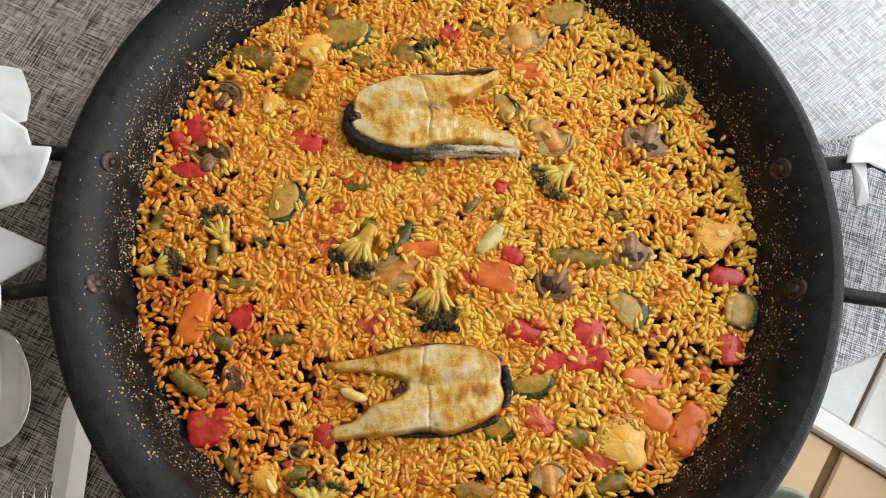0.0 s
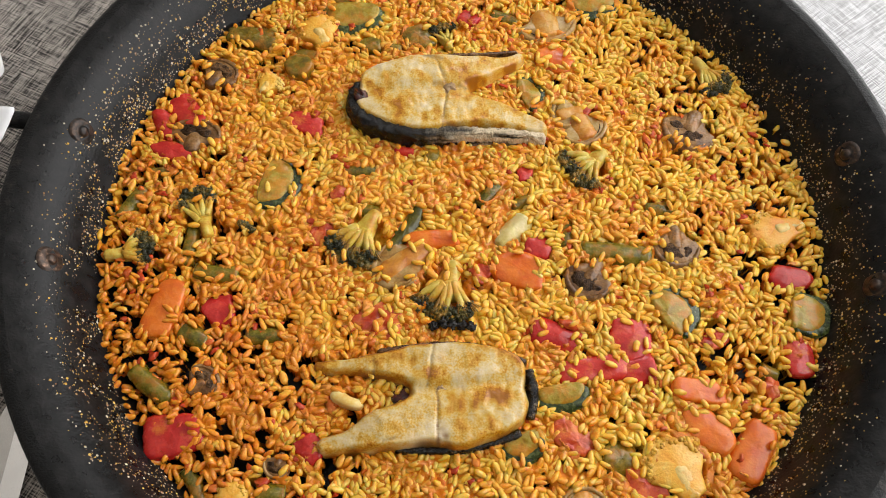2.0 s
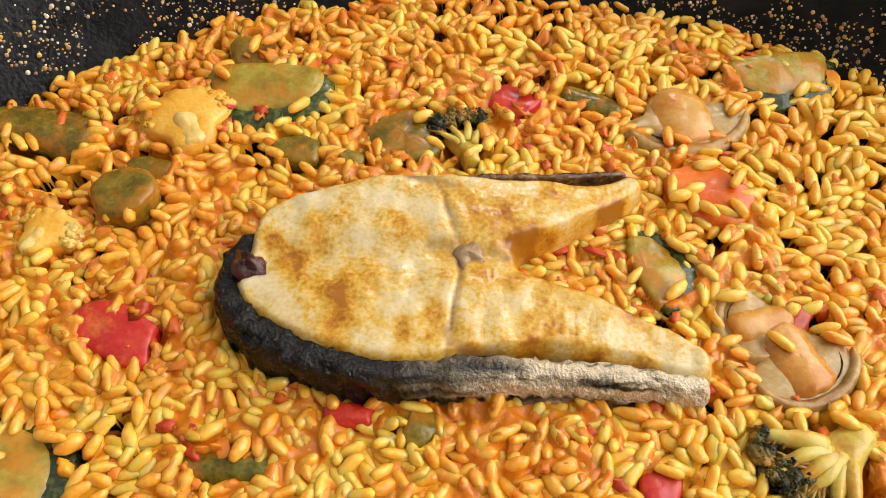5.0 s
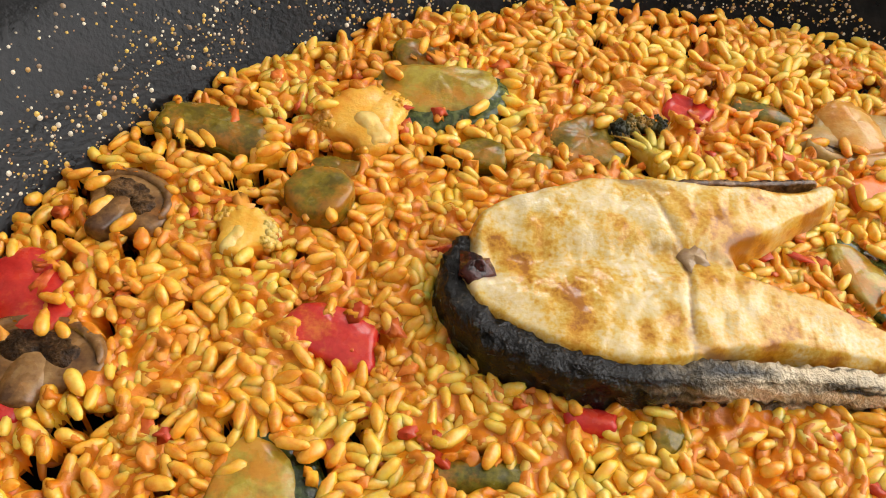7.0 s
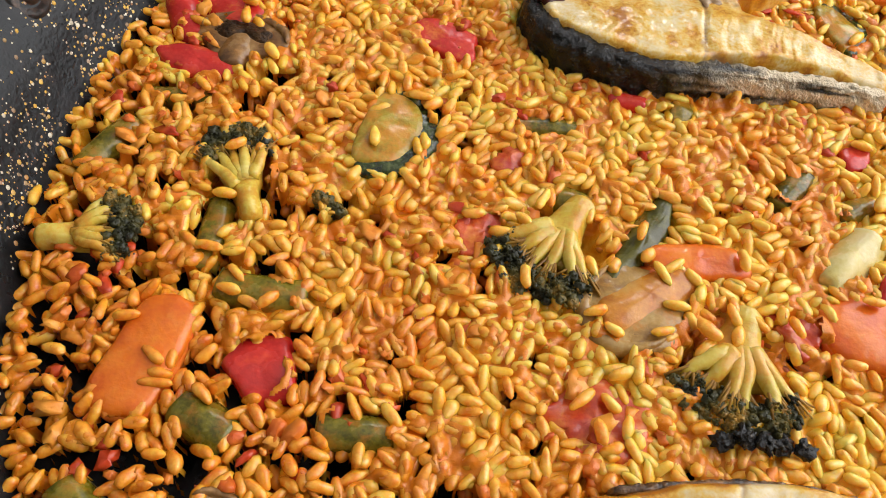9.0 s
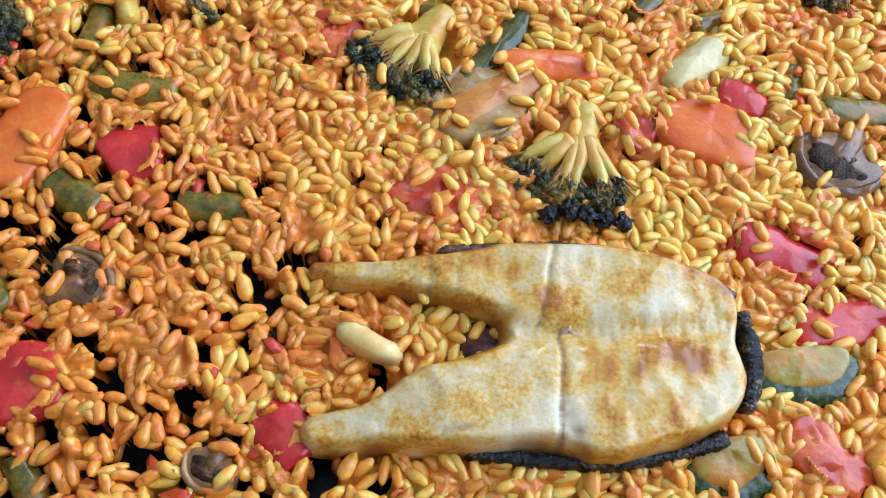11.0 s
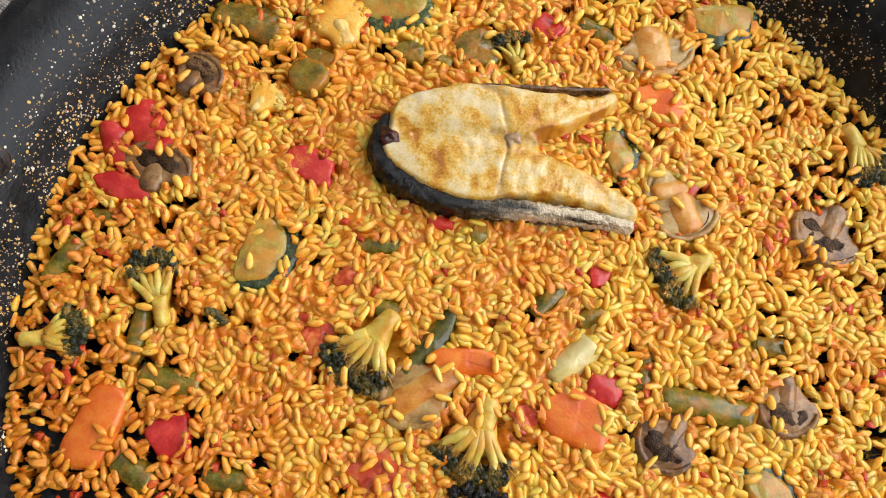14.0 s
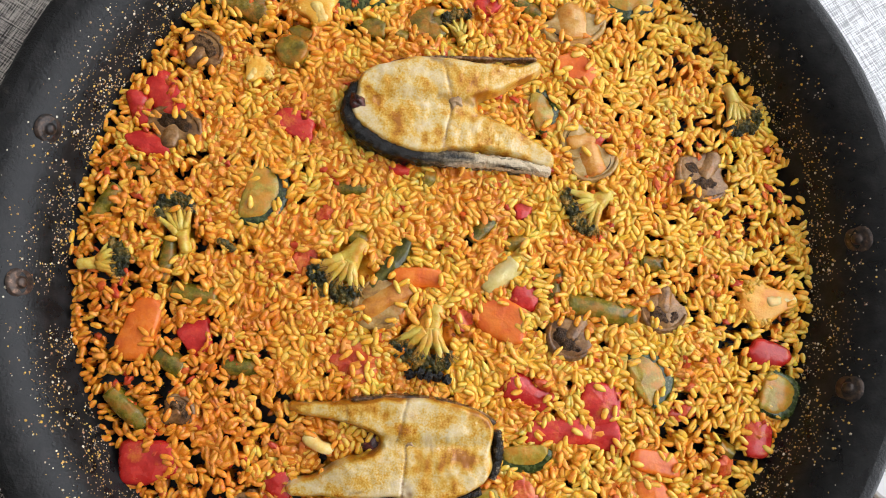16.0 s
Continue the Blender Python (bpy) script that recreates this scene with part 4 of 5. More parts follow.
def crescent(L, W, s, r0, r1, high, seed, a0=14, a1=166, tilt=0.0, curl=0.0):
    """A curved band between two arcs under the cap, thin at its ends."""
    n, verts, faces = 30, [], []
    for k in range(n):
        t = k / (n - 1)
        a = radians(a0 + (a1 - a0) * t)
        mid, half = (r0 + r1) / 2, (r1 - r0) / 2 * (math.sin(math.pi * t) ** 0.5 + 0.08)
        for j, (q, h) in enumerate(((-1, -0.4), (-0.8, 0.85), (0, 1.0), (0.8, 0.85), (1, -0.4))):
            rr = mid + half * q
            p = Vector((math.cos(a) * rr * L / 2, s * (math.sin(a) * rr * 0.98) * W / 2, 0))
            verts.append(p + Vector((0, 0, high * h + tilt * p.x - curl * 0.0044 * (2 * p.y / W) ** 2 + 0.0006 * noise.noise(Vector((p.x * 300, p.y * 300, seed))))))
    for k in range(n - 1):
        for j in range(4):
            q = (k * 5 + j, k * 5 + j + 1, k * 5 + j + 6, k * 5 + j + 5)
            faces.append(q if s > 0 else q[::-1])
    return verts, faces


def mushroom(x, y, turn, length, width, seed, pale):
    """A lengthwise mushroom slice: umbrella outline, a darker cap band, gills by the stem or, if pale, a dark crevice
    strip.
    """
    ob = tagged(base("mushroom_slice", x, y, turn, RICE_Z - 0.0024), ("pale tan mushroom slice glazed with oil" if pale else "browned mushroom slice with dark gills"), "mushroom", "mushroom slices")
    rnd = random.Random(seed)
    s = 1 if seed % 2 else -1
    L, W = length * 1.10, width * 1.15
    tilt = rnd.uniform(-0.08, 0.08)
    outline = [(a, s * b) for a, b in PLUMP]
    turned = lambda q: q if s > 0 else [k[::-1] for k in q]
    v, f = chunk(L, W, 0.0044, 2, 0.0, 0.4, tilt, 0.05, seed, n=64, shape=outline)
    mesh_ob("slice", v, turned(f), MUSH if pale else MUSH_BROWN, ob)
    if pale:
        # Pale slices have no gills: a dark strip stands for a crevice's shade.
        mesh_ob("gill_band", *crescent(L, W, s, 0.60, 0.68, 0.0047, seed + 3, 104, 178, tilt, 0.5), GILL_CREVICE, ob, "thin dark line of gills")
    else:
        v, f = chunk(L * 0.66, W * 0.46, 0.0052, 2.2, 0.0, 0.3, tilt, 0.12, seed + 3, n=48)
        mesh_ob("gill_band", [(a, b + s * W * 0.08, c) for a, b, c in v], f, GILL_CREVICE, ob, "dark brown gills")
    mesh_ob("cap_edge", *crescent(L * 1.02, W * 1.02, s, 0.70, 1.0, 0.0058, seed, 4, 176, tilt, 0.5), MUSH if pale else MUSH_BROWN, ob, "rounded cap edge")
    stem = chunk(W * (0.86 if pale else 0.60), L * (0.50 if pale else 0.38), 0.0060 if pale else 0.0054, 3.0, 0.18, 0.5, 0.02, 0.04, seed + 4, n=48)
    mesh_ob("stem", *stem, MUSH_COATED if pale else MUSH_BROWN, ob, "stem glazed with orange sauce", at=pose(0, -s * W * (0.10 if pale else 0.24), 0, 0, 0, 90 * s))
    block(x, y, turn, length, width)


def broccoli(x, y, turn, length, width, seed):
    """A floret: a flat stalk that frays into many ribs, and a ragged crust of tiny dark buds along their tips."""
    ob = tagged(base("broccoli_floret", x, y, turn, RICE_Z - 0.0014), "broccoli floret with yellowed stalk and charred dark buds", "broccoli", "broccoli florets")
    rnd = random.Random(seed)
    L, W = length * 1.12, width
    bow = rnd.uniform(-0.08, 0.08) * L
    v, f = sweep([(-L * 0.52, 0, 0), (-L * 0.25, bow, 0), (L * 0.16, 0, 0)], [W * 0.32, W * 0.30, W * 0.36, W * 0.52, W * 0.66], [0.0050, 0.0056, 0.0050, 0.0038, 0.0022], 34, 30, 0.8, rough=0.0006, freq=220)
    mesh_ob("stalk", v, f, STALK, ob, "yellow-green stalk")
    count = 6 if W > 0.02 else 4
    front, hairs = [], []
    for k in range(count):
        u = max(-1.0, min(1.0, (k / (count - 1) - 0.5) * 2 + rnd.uniform(-0.08, 0.08)))
        reach = L * (0.30 - 0.13 * u * u) + rnd.uniform(-1, 1) * L * 0.05
        tip = Vector((reach, u * W * 0.44, 0.0018 + rnd.uniform(0, 0.0022)))
        root = Vector((-L * 0.12 + rnd.uniform(-1, 1) * L * 0.06, u * W * 0.12 + bow * 0.5, 0.0034))
        mid = Vector((L * 0.02, u * W * rnd.uniform(0.20, 0.27), 0.0048 + rnd.uniform(-0.0008, 0.0008)))
        pts = [bezier([root, mid, tip], q / 9) for q in range(10)]
        pts = [p + noise.noise_vector(p * 260) * 0.0007 for p in pts]
        r = W * rnd.uniform(0.050, 0.085)
        mesh_ob("branch", *tube(pts, [r * 1.25, r * 1.15, r * 0.85, r * 0.6], 10), STALK, ob)
        front.append(tip)
        for _ in range(16):
            a = pts[rnd.choice((4, 5, 6, 7, 8))]
            b = tip + Vector((L * rnd.uniform(-0.04, 0.10), W * rnd.uniform(-0.15, 0.15), rnd.uniform(-0.0008, 0.0014)))
            hairs.append(tube([a, a.lerp(b, 0.5) + Vector((0, 0, 0.0005)), b], [r * 0.26, r * 0.20, r * 0.16], 5))
    tagged(mesh_ob("twig_fringe", *join(hairs), TWIG, ob, "browned thin twigs"), kind="stuff")
    front.sort(key=lambda p: p.y)
    lumps = []
    for k in range(len(front) * 24):
        t = k / (len(front) * 24 - 1)
        i = min(int(t * (len(front) - 1)), len(front) - 2)
        p = front[i].lerp(front[i + 1], t * (len(front) - 1) - i)
        lumps.append(ball(p + Vector((L * rnd.triangular(-0.13, 0.20, 0.10), rnd.uniform(-0.06, 0.06) * W, rnd.uniform(-0.0014, 0.0014))), rnd.uniform(0.0009, 0.0017), 0.8, 10, 7, 0.7, rnd.random() * 30))
    buds = []
    for _ in range(int(80 + 40000 * W)):
        v, f = rnd.choice(lumps)
        p = rnd.choice(v)
        buds.append(ball(p + Vector((rnd.uniform(-1, 1), rnd.uniform(-1, 1), rnd.uniform(-0.5, 0.5))) * 0.0005, rnd.uniform(0.00022, 0.00052), 1, 6, 4, 0.5, rnd.random() * 9))
    tagged(mesh_ob("bud_head", *join(lumps + buds), BUDS, ob, "charred dark green bud head"), kind="stuff")
    block(x, y, turn, length * 1.0, width * 0.90)


def cauliflower(x, y, turn, length, width, seed):
    """A sliced floret: a smooth cut face, a pebbled curd round its fan, a stem that tapers away from it."""
    ob = tagged(base("cauliflower_floret", x, y, turn, RICE_Z - 0.0020), "golden saffron-stained cauliflower floret", "cauliflower", "cauliflower florets")
    rnd = random.Random(seed)
    fan = []
    for k in range(40):
        a = radians(62 + (360 - 124) * k / 39)
        r = 1.0 + 0.07 * math.sin(k * 1.15 + seed) + rnd.uniform(-0.03, 0.03)
        fan.append((0.72 * r * math.cos(a) - 0.26, 0.98 * r * math.sin(a)))
    stem = [(0.40, -0.52), (0.95, -0.34), (1.02, 0.0), (0.90, 0.36), (0.42, 0.50)]
    v, f = chunk(length * 1.12, width * 1.08, 0.0060, 2, 0.0, 0.3, rnd.uniform(-0.05, 0.08), 0.04, seed + 2, n=90, shape=fan + stem)
    mesh_ob("curd", v, f, CAULI, ob)
    pebbles = []
    for _ in range(int(30 + 4200 * width)):
        a, q = rnd.choice(fan[:-1]), rnd.uniform(0.72, 1.03)
        p = Vector(((a[0] * q - 0.02) * length * 0.56, a[1] * q * width * 0.54, 0.0060 * (1 - 0.55 * max(0.0, (q - 0.72) / 0.31)) - 0.0010))
        pebbles.append(ball(p, rnd.uniform(0.0007, 0.0016), 0.7, 8, 6, 0.5, rnd.random() * 30))
    tagged(mesh_ob("curd_edge", *join(pebbles), CAULI, ob, "fine pebbled curd"), kind="stuff")
    mesh_ob("stem", *chunk(length * 0.60, width * 0.40, 0.0068, 3, -0.2, 0.4, 0.0, 0.06, seed, n=44), GARLIC, ob, "paler smooth stem", at=pose(length * 0.26, 0, 0, 0, 0, rnd.uniform(-8, 8)))
    block(x, y, turn, length, width)


def garlic(x, y, turn, length, width, seed):
    ob = tagged(base("garlic_piece", x, y, turn, RICE_Z), "curved pale garlic piece beside the fish", "garlic")
    v, f = sweep([(-length / 2, 0, 0), (0, -length * 0.25, 0), (length / 2, 0, 0)], [width * 1.1, width * 0.95, width * 0.7], [0.0052, 0.0060, 0.0045], 20, 16, 0.65, rough=0.0007)
    mesh_ob("clove", v, f, GARLIC, ob)
    block(x, y, turn, length, width)


# fish steak with its head end to the west
fish = tagged(base("fish_steak", 0, 0, 0), "fried horseshoe fish steak with charred skin on the rice", "fish", "fish steaks")
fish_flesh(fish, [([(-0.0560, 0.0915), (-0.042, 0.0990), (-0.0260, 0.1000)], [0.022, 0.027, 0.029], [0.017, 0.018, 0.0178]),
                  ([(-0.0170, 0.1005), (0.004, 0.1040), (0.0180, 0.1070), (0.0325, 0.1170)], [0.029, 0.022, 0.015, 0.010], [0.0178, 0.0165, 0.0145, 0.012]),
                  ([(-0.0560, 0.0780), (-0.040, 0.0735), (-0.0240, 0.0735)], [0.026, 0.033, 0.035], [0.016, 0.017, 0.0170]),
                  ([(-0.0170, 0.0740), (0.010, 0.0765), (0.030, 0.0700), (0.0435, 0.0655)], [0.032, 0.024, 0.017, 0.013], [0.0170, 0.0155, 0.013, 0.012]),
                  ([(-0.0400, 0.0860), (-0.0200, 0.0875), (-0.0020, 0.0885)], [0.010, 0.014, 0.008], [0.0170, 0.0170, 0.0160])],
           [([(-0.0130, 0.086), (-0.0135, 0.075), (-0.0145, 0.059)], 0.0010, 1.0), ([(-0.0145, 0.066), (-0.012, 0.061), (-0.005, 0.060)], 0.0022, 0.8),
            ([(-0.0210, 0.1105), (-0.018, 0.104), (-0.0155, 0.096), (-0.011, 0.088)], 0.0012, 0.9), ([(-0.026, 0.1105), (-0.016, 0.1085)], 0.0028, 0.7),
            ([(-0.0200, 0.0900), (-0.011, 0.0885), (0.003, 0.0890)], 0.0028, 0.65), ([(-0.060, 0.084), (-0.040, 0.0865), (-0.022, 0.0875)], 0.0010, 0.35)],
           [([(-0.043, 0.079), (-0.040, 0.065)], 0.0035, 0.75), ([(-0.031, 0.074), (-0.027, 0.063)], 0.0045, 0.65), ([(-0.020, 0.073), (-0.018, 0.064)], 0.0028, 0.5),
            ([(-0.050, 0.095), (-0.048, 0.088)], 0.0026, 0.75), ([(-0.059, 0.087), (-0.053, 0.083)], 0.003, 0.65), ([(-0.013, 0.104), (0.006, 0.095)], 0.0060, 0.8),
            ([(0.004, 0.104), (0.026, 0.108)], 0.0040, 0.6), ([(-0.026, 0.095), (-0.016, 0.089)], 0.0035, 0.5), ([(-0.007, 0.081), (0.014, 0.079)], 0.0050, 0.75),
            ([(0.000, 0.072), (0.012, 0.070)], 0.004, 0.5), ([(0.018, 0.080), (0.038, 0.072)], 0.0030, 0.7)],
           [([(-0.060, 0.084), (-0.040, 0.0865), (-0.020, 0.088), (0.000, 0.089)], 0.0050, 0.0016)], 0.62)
fish_strip(fish, "charred_skin", [(-0.0650, 0.0945), (-0.0850, 0.0570), (-0.030, 0.0480), (-0.010, 0.0600), (0.020, 0.0610), (0.0480, 0.0585)], [0.005, 0.010, 0.010, 0.008, 0.006, 0.005], [0.013, 0.0150, 0.0150, 0.0145, 0.0130, 0.011], FISH_SKIN, 0.027, 0.0018, "blackened wrinkled skin turning silver at the tail", silver=(0.0, 0.0, 0.10, 0.7, 1.5, 1.9))
fish_strip(fish, "upper_skin", [(-0.0640, 0.0945), (-0.046, 0.1170), (-0.005, 0.1125), (0.0330, 0.1225)], [0.002, 0.003, 0.003, 0.002], [0.012, 0.0135, 0.013, 0.010], FISH_BROWN, 0.027, 0.0006, "thin browned skin")
mesh_ob("marrow", *ball((-0.0645, 0.0810, 0.0415), 0.0040, 0.9, 14, 10, 0.9, 3), CLOT, fish, "dark red marrow")
mesh_ob("backbone", *ball((-0.0105, 0.0884, 0.0418), 0.0034, 0.40, 14, 8, 0.9, 5), TISSUE, fish, "brown centre of the backbone")

# fish steak with its head end to the east
fish_b = tagged(base("fish_steak", 0, 0, 0), "fried horseshoe fish steak with golden crust on the rice", "fish", "fish steaks")
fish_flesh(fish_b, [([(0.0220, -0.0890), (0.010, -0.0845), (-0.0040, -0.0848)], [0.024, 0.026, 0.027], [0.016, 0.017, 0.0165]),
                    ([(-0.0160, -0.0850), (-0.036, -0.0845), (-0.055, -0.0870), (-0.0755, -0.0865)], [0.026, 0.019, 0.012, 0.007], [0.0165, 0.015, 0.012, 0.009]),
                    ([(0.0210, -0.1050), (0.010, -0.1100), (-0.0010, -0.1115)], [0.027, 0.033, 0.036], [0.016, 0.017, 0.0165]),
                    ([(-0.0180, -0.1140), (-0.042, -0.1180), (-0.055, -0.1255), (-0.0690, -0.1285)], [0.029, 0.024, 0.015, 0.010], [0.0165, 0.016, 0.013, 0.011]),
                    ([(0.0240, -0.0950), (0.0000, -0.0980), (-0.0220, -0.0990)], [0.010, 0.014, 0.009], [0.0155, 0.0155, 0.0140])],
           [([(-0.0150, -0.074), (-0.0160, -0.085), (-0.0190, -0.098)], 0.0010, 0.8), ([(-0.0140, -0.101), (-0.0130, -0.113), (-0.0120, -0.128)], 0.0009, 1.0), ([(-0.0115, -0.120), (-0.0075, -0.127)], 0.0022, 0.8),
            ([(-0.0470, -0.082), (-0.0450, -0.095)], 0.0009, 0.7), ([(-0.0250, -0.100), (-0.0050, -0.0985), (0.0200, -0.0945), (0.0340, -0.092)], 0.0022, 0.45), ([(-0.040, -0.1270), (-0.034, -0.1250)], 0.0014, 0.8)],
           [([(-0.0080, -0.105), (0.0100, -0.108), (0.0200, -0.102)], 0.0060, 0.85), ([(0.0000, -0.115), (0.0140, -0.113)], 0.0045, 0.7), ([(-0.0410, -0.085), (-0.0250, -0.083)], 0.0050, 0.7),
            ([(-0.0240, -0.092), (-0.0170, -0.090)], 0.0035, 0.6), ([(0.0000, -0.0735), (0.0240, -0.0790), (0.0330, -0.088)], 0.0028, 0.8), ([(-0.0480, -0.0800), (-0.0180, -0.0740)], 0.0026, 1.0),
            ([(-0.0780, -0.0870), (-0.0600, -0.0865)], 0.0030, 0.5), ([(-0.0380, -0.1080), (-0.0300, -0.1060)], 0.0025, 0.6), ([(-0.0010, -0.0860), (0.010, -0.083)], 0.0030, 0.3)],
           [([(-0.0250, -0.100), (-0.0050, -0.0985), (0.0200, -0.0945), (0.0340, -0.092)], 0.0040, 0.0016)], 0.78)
fish_strip(fish_b, "charred_skin", [(0.0335, -0.0860), (0.0375, -0.0975), (0.0340, -0.1120)], [0.004, 0.006, 0.004], [0.011, 0.012, 0.011], FISH_SKIN, 0.027, 0.0014, "blackened wrinkled skin")
fish_strip(fish_b, "charred_skin", [(0.030, -0.1185), (0.004, -0.1315), (-0.034, -0.1285)], [0.004, 0.004, 0.003], [0.010, 0.010, 0.009], FISH_SKIN, 0.026, 0.0009, "blackened wrinkled skin")
fish_strip(fish_b, "upper_skin", [(0.033, -0.0830), (0.006, -0.0670), (-0.046, -0.0795)], [0.003, 0.003, 0.003], [0.012, 0.0130, 0.012], FISH_BROWN, 0.027, 0.0007, "thin browned skin")
mesh_ob("charred_flake", *join([ball((-0.016 + 0.005 * k, -0.0625 + 0.0012 * (k % 2), 0.0340 + 0.0012 * (k % 3)), 0.0025, 0.6, 16, 12, 1.1, k * 3.7) for k in range(5)]), FISH_SKIN, fish_b, "curled black charred flake")
mesh_ob("cavity", *ball((-0.0315, -0.1015, 0.0300), 0.0070, 0.6, 14, 10, 0.3, 7), CLOT, fish_b, "dark belly cavity")
mesh_ob("backbone", *ball((-0.0115, -0.0980, 0.0392), 0.0036, 0.40, 14, 8, 0.9, 4), TISSUE, fish_b, "translucent ring of backbone")

FISH_MARKS = len(BLOCKED)
pepper(-0.1684, 0.0720, -44, 0.0212, 0.0173, 1)
pepper(-0.1817, 0.0635, -59, 0.0171, 0.0111, 2)
pepper(-0.1732, 0.0436, -9, 0.0244, 0.0120, 3)
pepper(-0.0957, 0.0652, -19, 0.0224, 0.0147, 4)
pepper(-0.0373, 0.0486, -5, 0.0114, 0.0065, 5)
pepper(-0.1327, -0.0563, 14, 0.0157, 0.0177, 6)
pepper(-0.1456, -0.1236, 17, 0.0264, 0.0200, 7)
pepper(0.0509, -0.0652, -17, 0.0269, 0.0147, 8)
pepper(0.0907, -0.0644, -59, 0.0233, 0.0217, 9)
pepper(0.0683, -0.0835, 10, 0.0351, 0.0142, 10)
pepper(0.0945, -0.0819, 9, 0.0198, 0.0142, 11)
pepper(0.1825, -0.0258, -4, 0.0216, 0.0155, 12)
pepper(0.1805, -0.0746, -93, 0.0167, 0.0161, 13)
pepper(0.0016, 0.1517, -26, 0.0120, 0.0135, 14)
pepper(0.0351, 0.0356, 57, 0.0116, 0.0092, 15)
pepper(0.0415, -0.0125, -25, 0.0145, 0.0140, 16)
pepper(-0.0759, -0.1286, -49, 0.0152, 0.0153, 17)
carrot(-0.1626, -0.0571, -102, 0.0305, 0.0180, 18)
carrot(-0.0181, -0.0093, 3, 0.0306, 0.0108, 19)
carrot(0.0304, -0.0271, -23, 0.0308, 0.0236, 20)
carrot(0.0549, 0.1205, -28, 0.0253, 0.0203, 21)
carrot(0.1221, -0.0935, -7, 0.0300, 0.0122, 22)
carrot(0.1255, -0.1134, -42, 0.0268, 0.0182, 23)
carrot(0.1489, -0.1233, -117, 0.0301, 0.0177, 24)
tomato(-0.0473, -0.0602, 3, 0.0243, 0.0153, 26)
tomato(-0.0793, -0.0078, 22, 0.0156, 0.0154, 27)
tomato(0.0586, -0.1219, -45, 0.0192, 0.0155, 28)
tomato(0.0526, -0.1185, 121, 0.0160, 0.0106, 29)
tomato(0.0908, -0.1413, -16, 0.0178, 0.0150, 30)
tomato(0.0679, 0.0779, -133, 0.0177, 0.0135, 31)
tomato(0.1622, -0.0901, -25, 0.0084, 0.0097, 32)
tomato(-0.0227, -0.1058, -144, 0.0030, 0.0035, 33)
tomato(0.0097, -0.0284, -124, 0.0100, 0.0110, 34)
tomato(0.1350, -0.0650, 33, 0.0137, 0.0106, 35)
tomato(-0.0729, 0.0186, 38, 0.0092, 0.0102, 36)
bean(-0.0622, 0.0343, 3, 0.0210, 0.0089, 37)
bean(-0.1543, -0.0178, -92, 0.0220, 0.0087, 38)
bean(-0.1065, -0.0691, 3, 0.0183, 0.0101, 39)
bean(-0.1746, 0.0306, 4, 0.0213, 0.0072, 40)
bean(-0.1913, 0.0090, 62, 0.0212, 0.0093, 41)
bean(0.0587, -0.0020, -95, 0.0184, 0.0082, 42)
bean(0.1128, 0.0161, 4, 0.0145, 0.0096, 43)
bean(-0.1432, -0.0711, -27, 0.0155, 0.0118, 44)
bean(0.0245, 0.1545, -20, 0.0175, 0.0100, 45)
bean(-0.1326, -0.1482, -56, 0.0174, 0.0077, 46)
bean(-0.0938, -0.1512, -3, 0.0135, 0.0111, 47)
bean(0.0139, 0.0211, 54, 0.0163, 0.0099, 48)
bean(-0.1366, -0.0333, -2, 0.0233, 0.0112, 49)
bean(0.0858, -0.0144, -4, 0.0390, 0.0139, 50)
bean(-0.1610, -0.0977, -36, 0.0261, 0.0113, 51)
bean(0.0981, -0.1587, 21, 0.0181, 0.0129, 52)
bean(-0.0525, 0.0066, -24, 0.0114, 0.0100, 53)
leek(-0.0325, -0.0031, -122, 0.0370, 0.0113, 54, 1)
leek(0.0276, -0.0018, 46, 0.0218, 0.0143, 55, 2)
leek(-0.0813, 0.1682, 160, 0.0151, 0.0154, 56)
leek(-0.0311, 0.1360, -65, 0.0220, 0.0188, 57)
leek(-0.1007, 0.1180, -9, 0.0143, 0.0104, 58)
leek(-0.0441, 0.1257, -10, 0.0088, 0.0097, 59)
leek(-0.0611, 0.1278, -4, 0.0158, 0.0124, 60)
leek(-0.1347, 0.1305, -7, 0.0298, 0.0202, 61)
leek(0.0801, -0.1295, -6, 0.0157, 0.0184, 62)
leek(0.1626, -0.0825, -24, 0.0114, 0.0097, 63)
leek(-0.0191, 0.0462, 169, 0.0077, 0.0122, 64)
leek(0.0328, 0.0167, 30, 0.0114, 0.0093, 65)
leek(0.0129, -0.1619, -3, 0.0238, 0.0130, 66)
zucchini(-0.0746, 0.1496, 1, 0.0377, 0.0235, 67, -1)
zucchini(-0.1080, 0.0242, -103, 0.0326, 0.0219, 68, 1)
zucchini(0.0402, 0.0941, -72, 0.0234, 0.0161, 69, 1)
zucchini(0.0835, 0.1678, 9, 0.0333, 0.0203, 70, -1)
zucchini(0.1157, -0.0478, -57, 0.0292, 0.0214, 71, 1)
zucchini(0.0512, -0.0987, 11, 0.0265, 0.0132, 72, -1)
zucchini(0.1902, -0.0485, -103, 0.0242, 0.0234, 73, 1)
zucchini(0.0310, -0.1254, 21, 0.0195, 0.0149, 74, -1)
pea(-0.1044, 0.1066, -11, 0.0040, 0.0180, 75)
mushroom(-0.1529, 0.1005, -35, 0.0235, 0.0200, 77, 0)
mushroom(-0.1611, 0.0550, -9, 0.0300, 0.0210, 77, 0)
mushroom(-0.0358, -0.0254, 125, 0.0270, 0.0320, 79, 1)
mushroom(0.0689, -0.0315, 150, 0.0255, 0.0235, 87, 0)
mushroom(0.1200, -0.0102, 182, 0.0260, 0.0230, 83, 0)
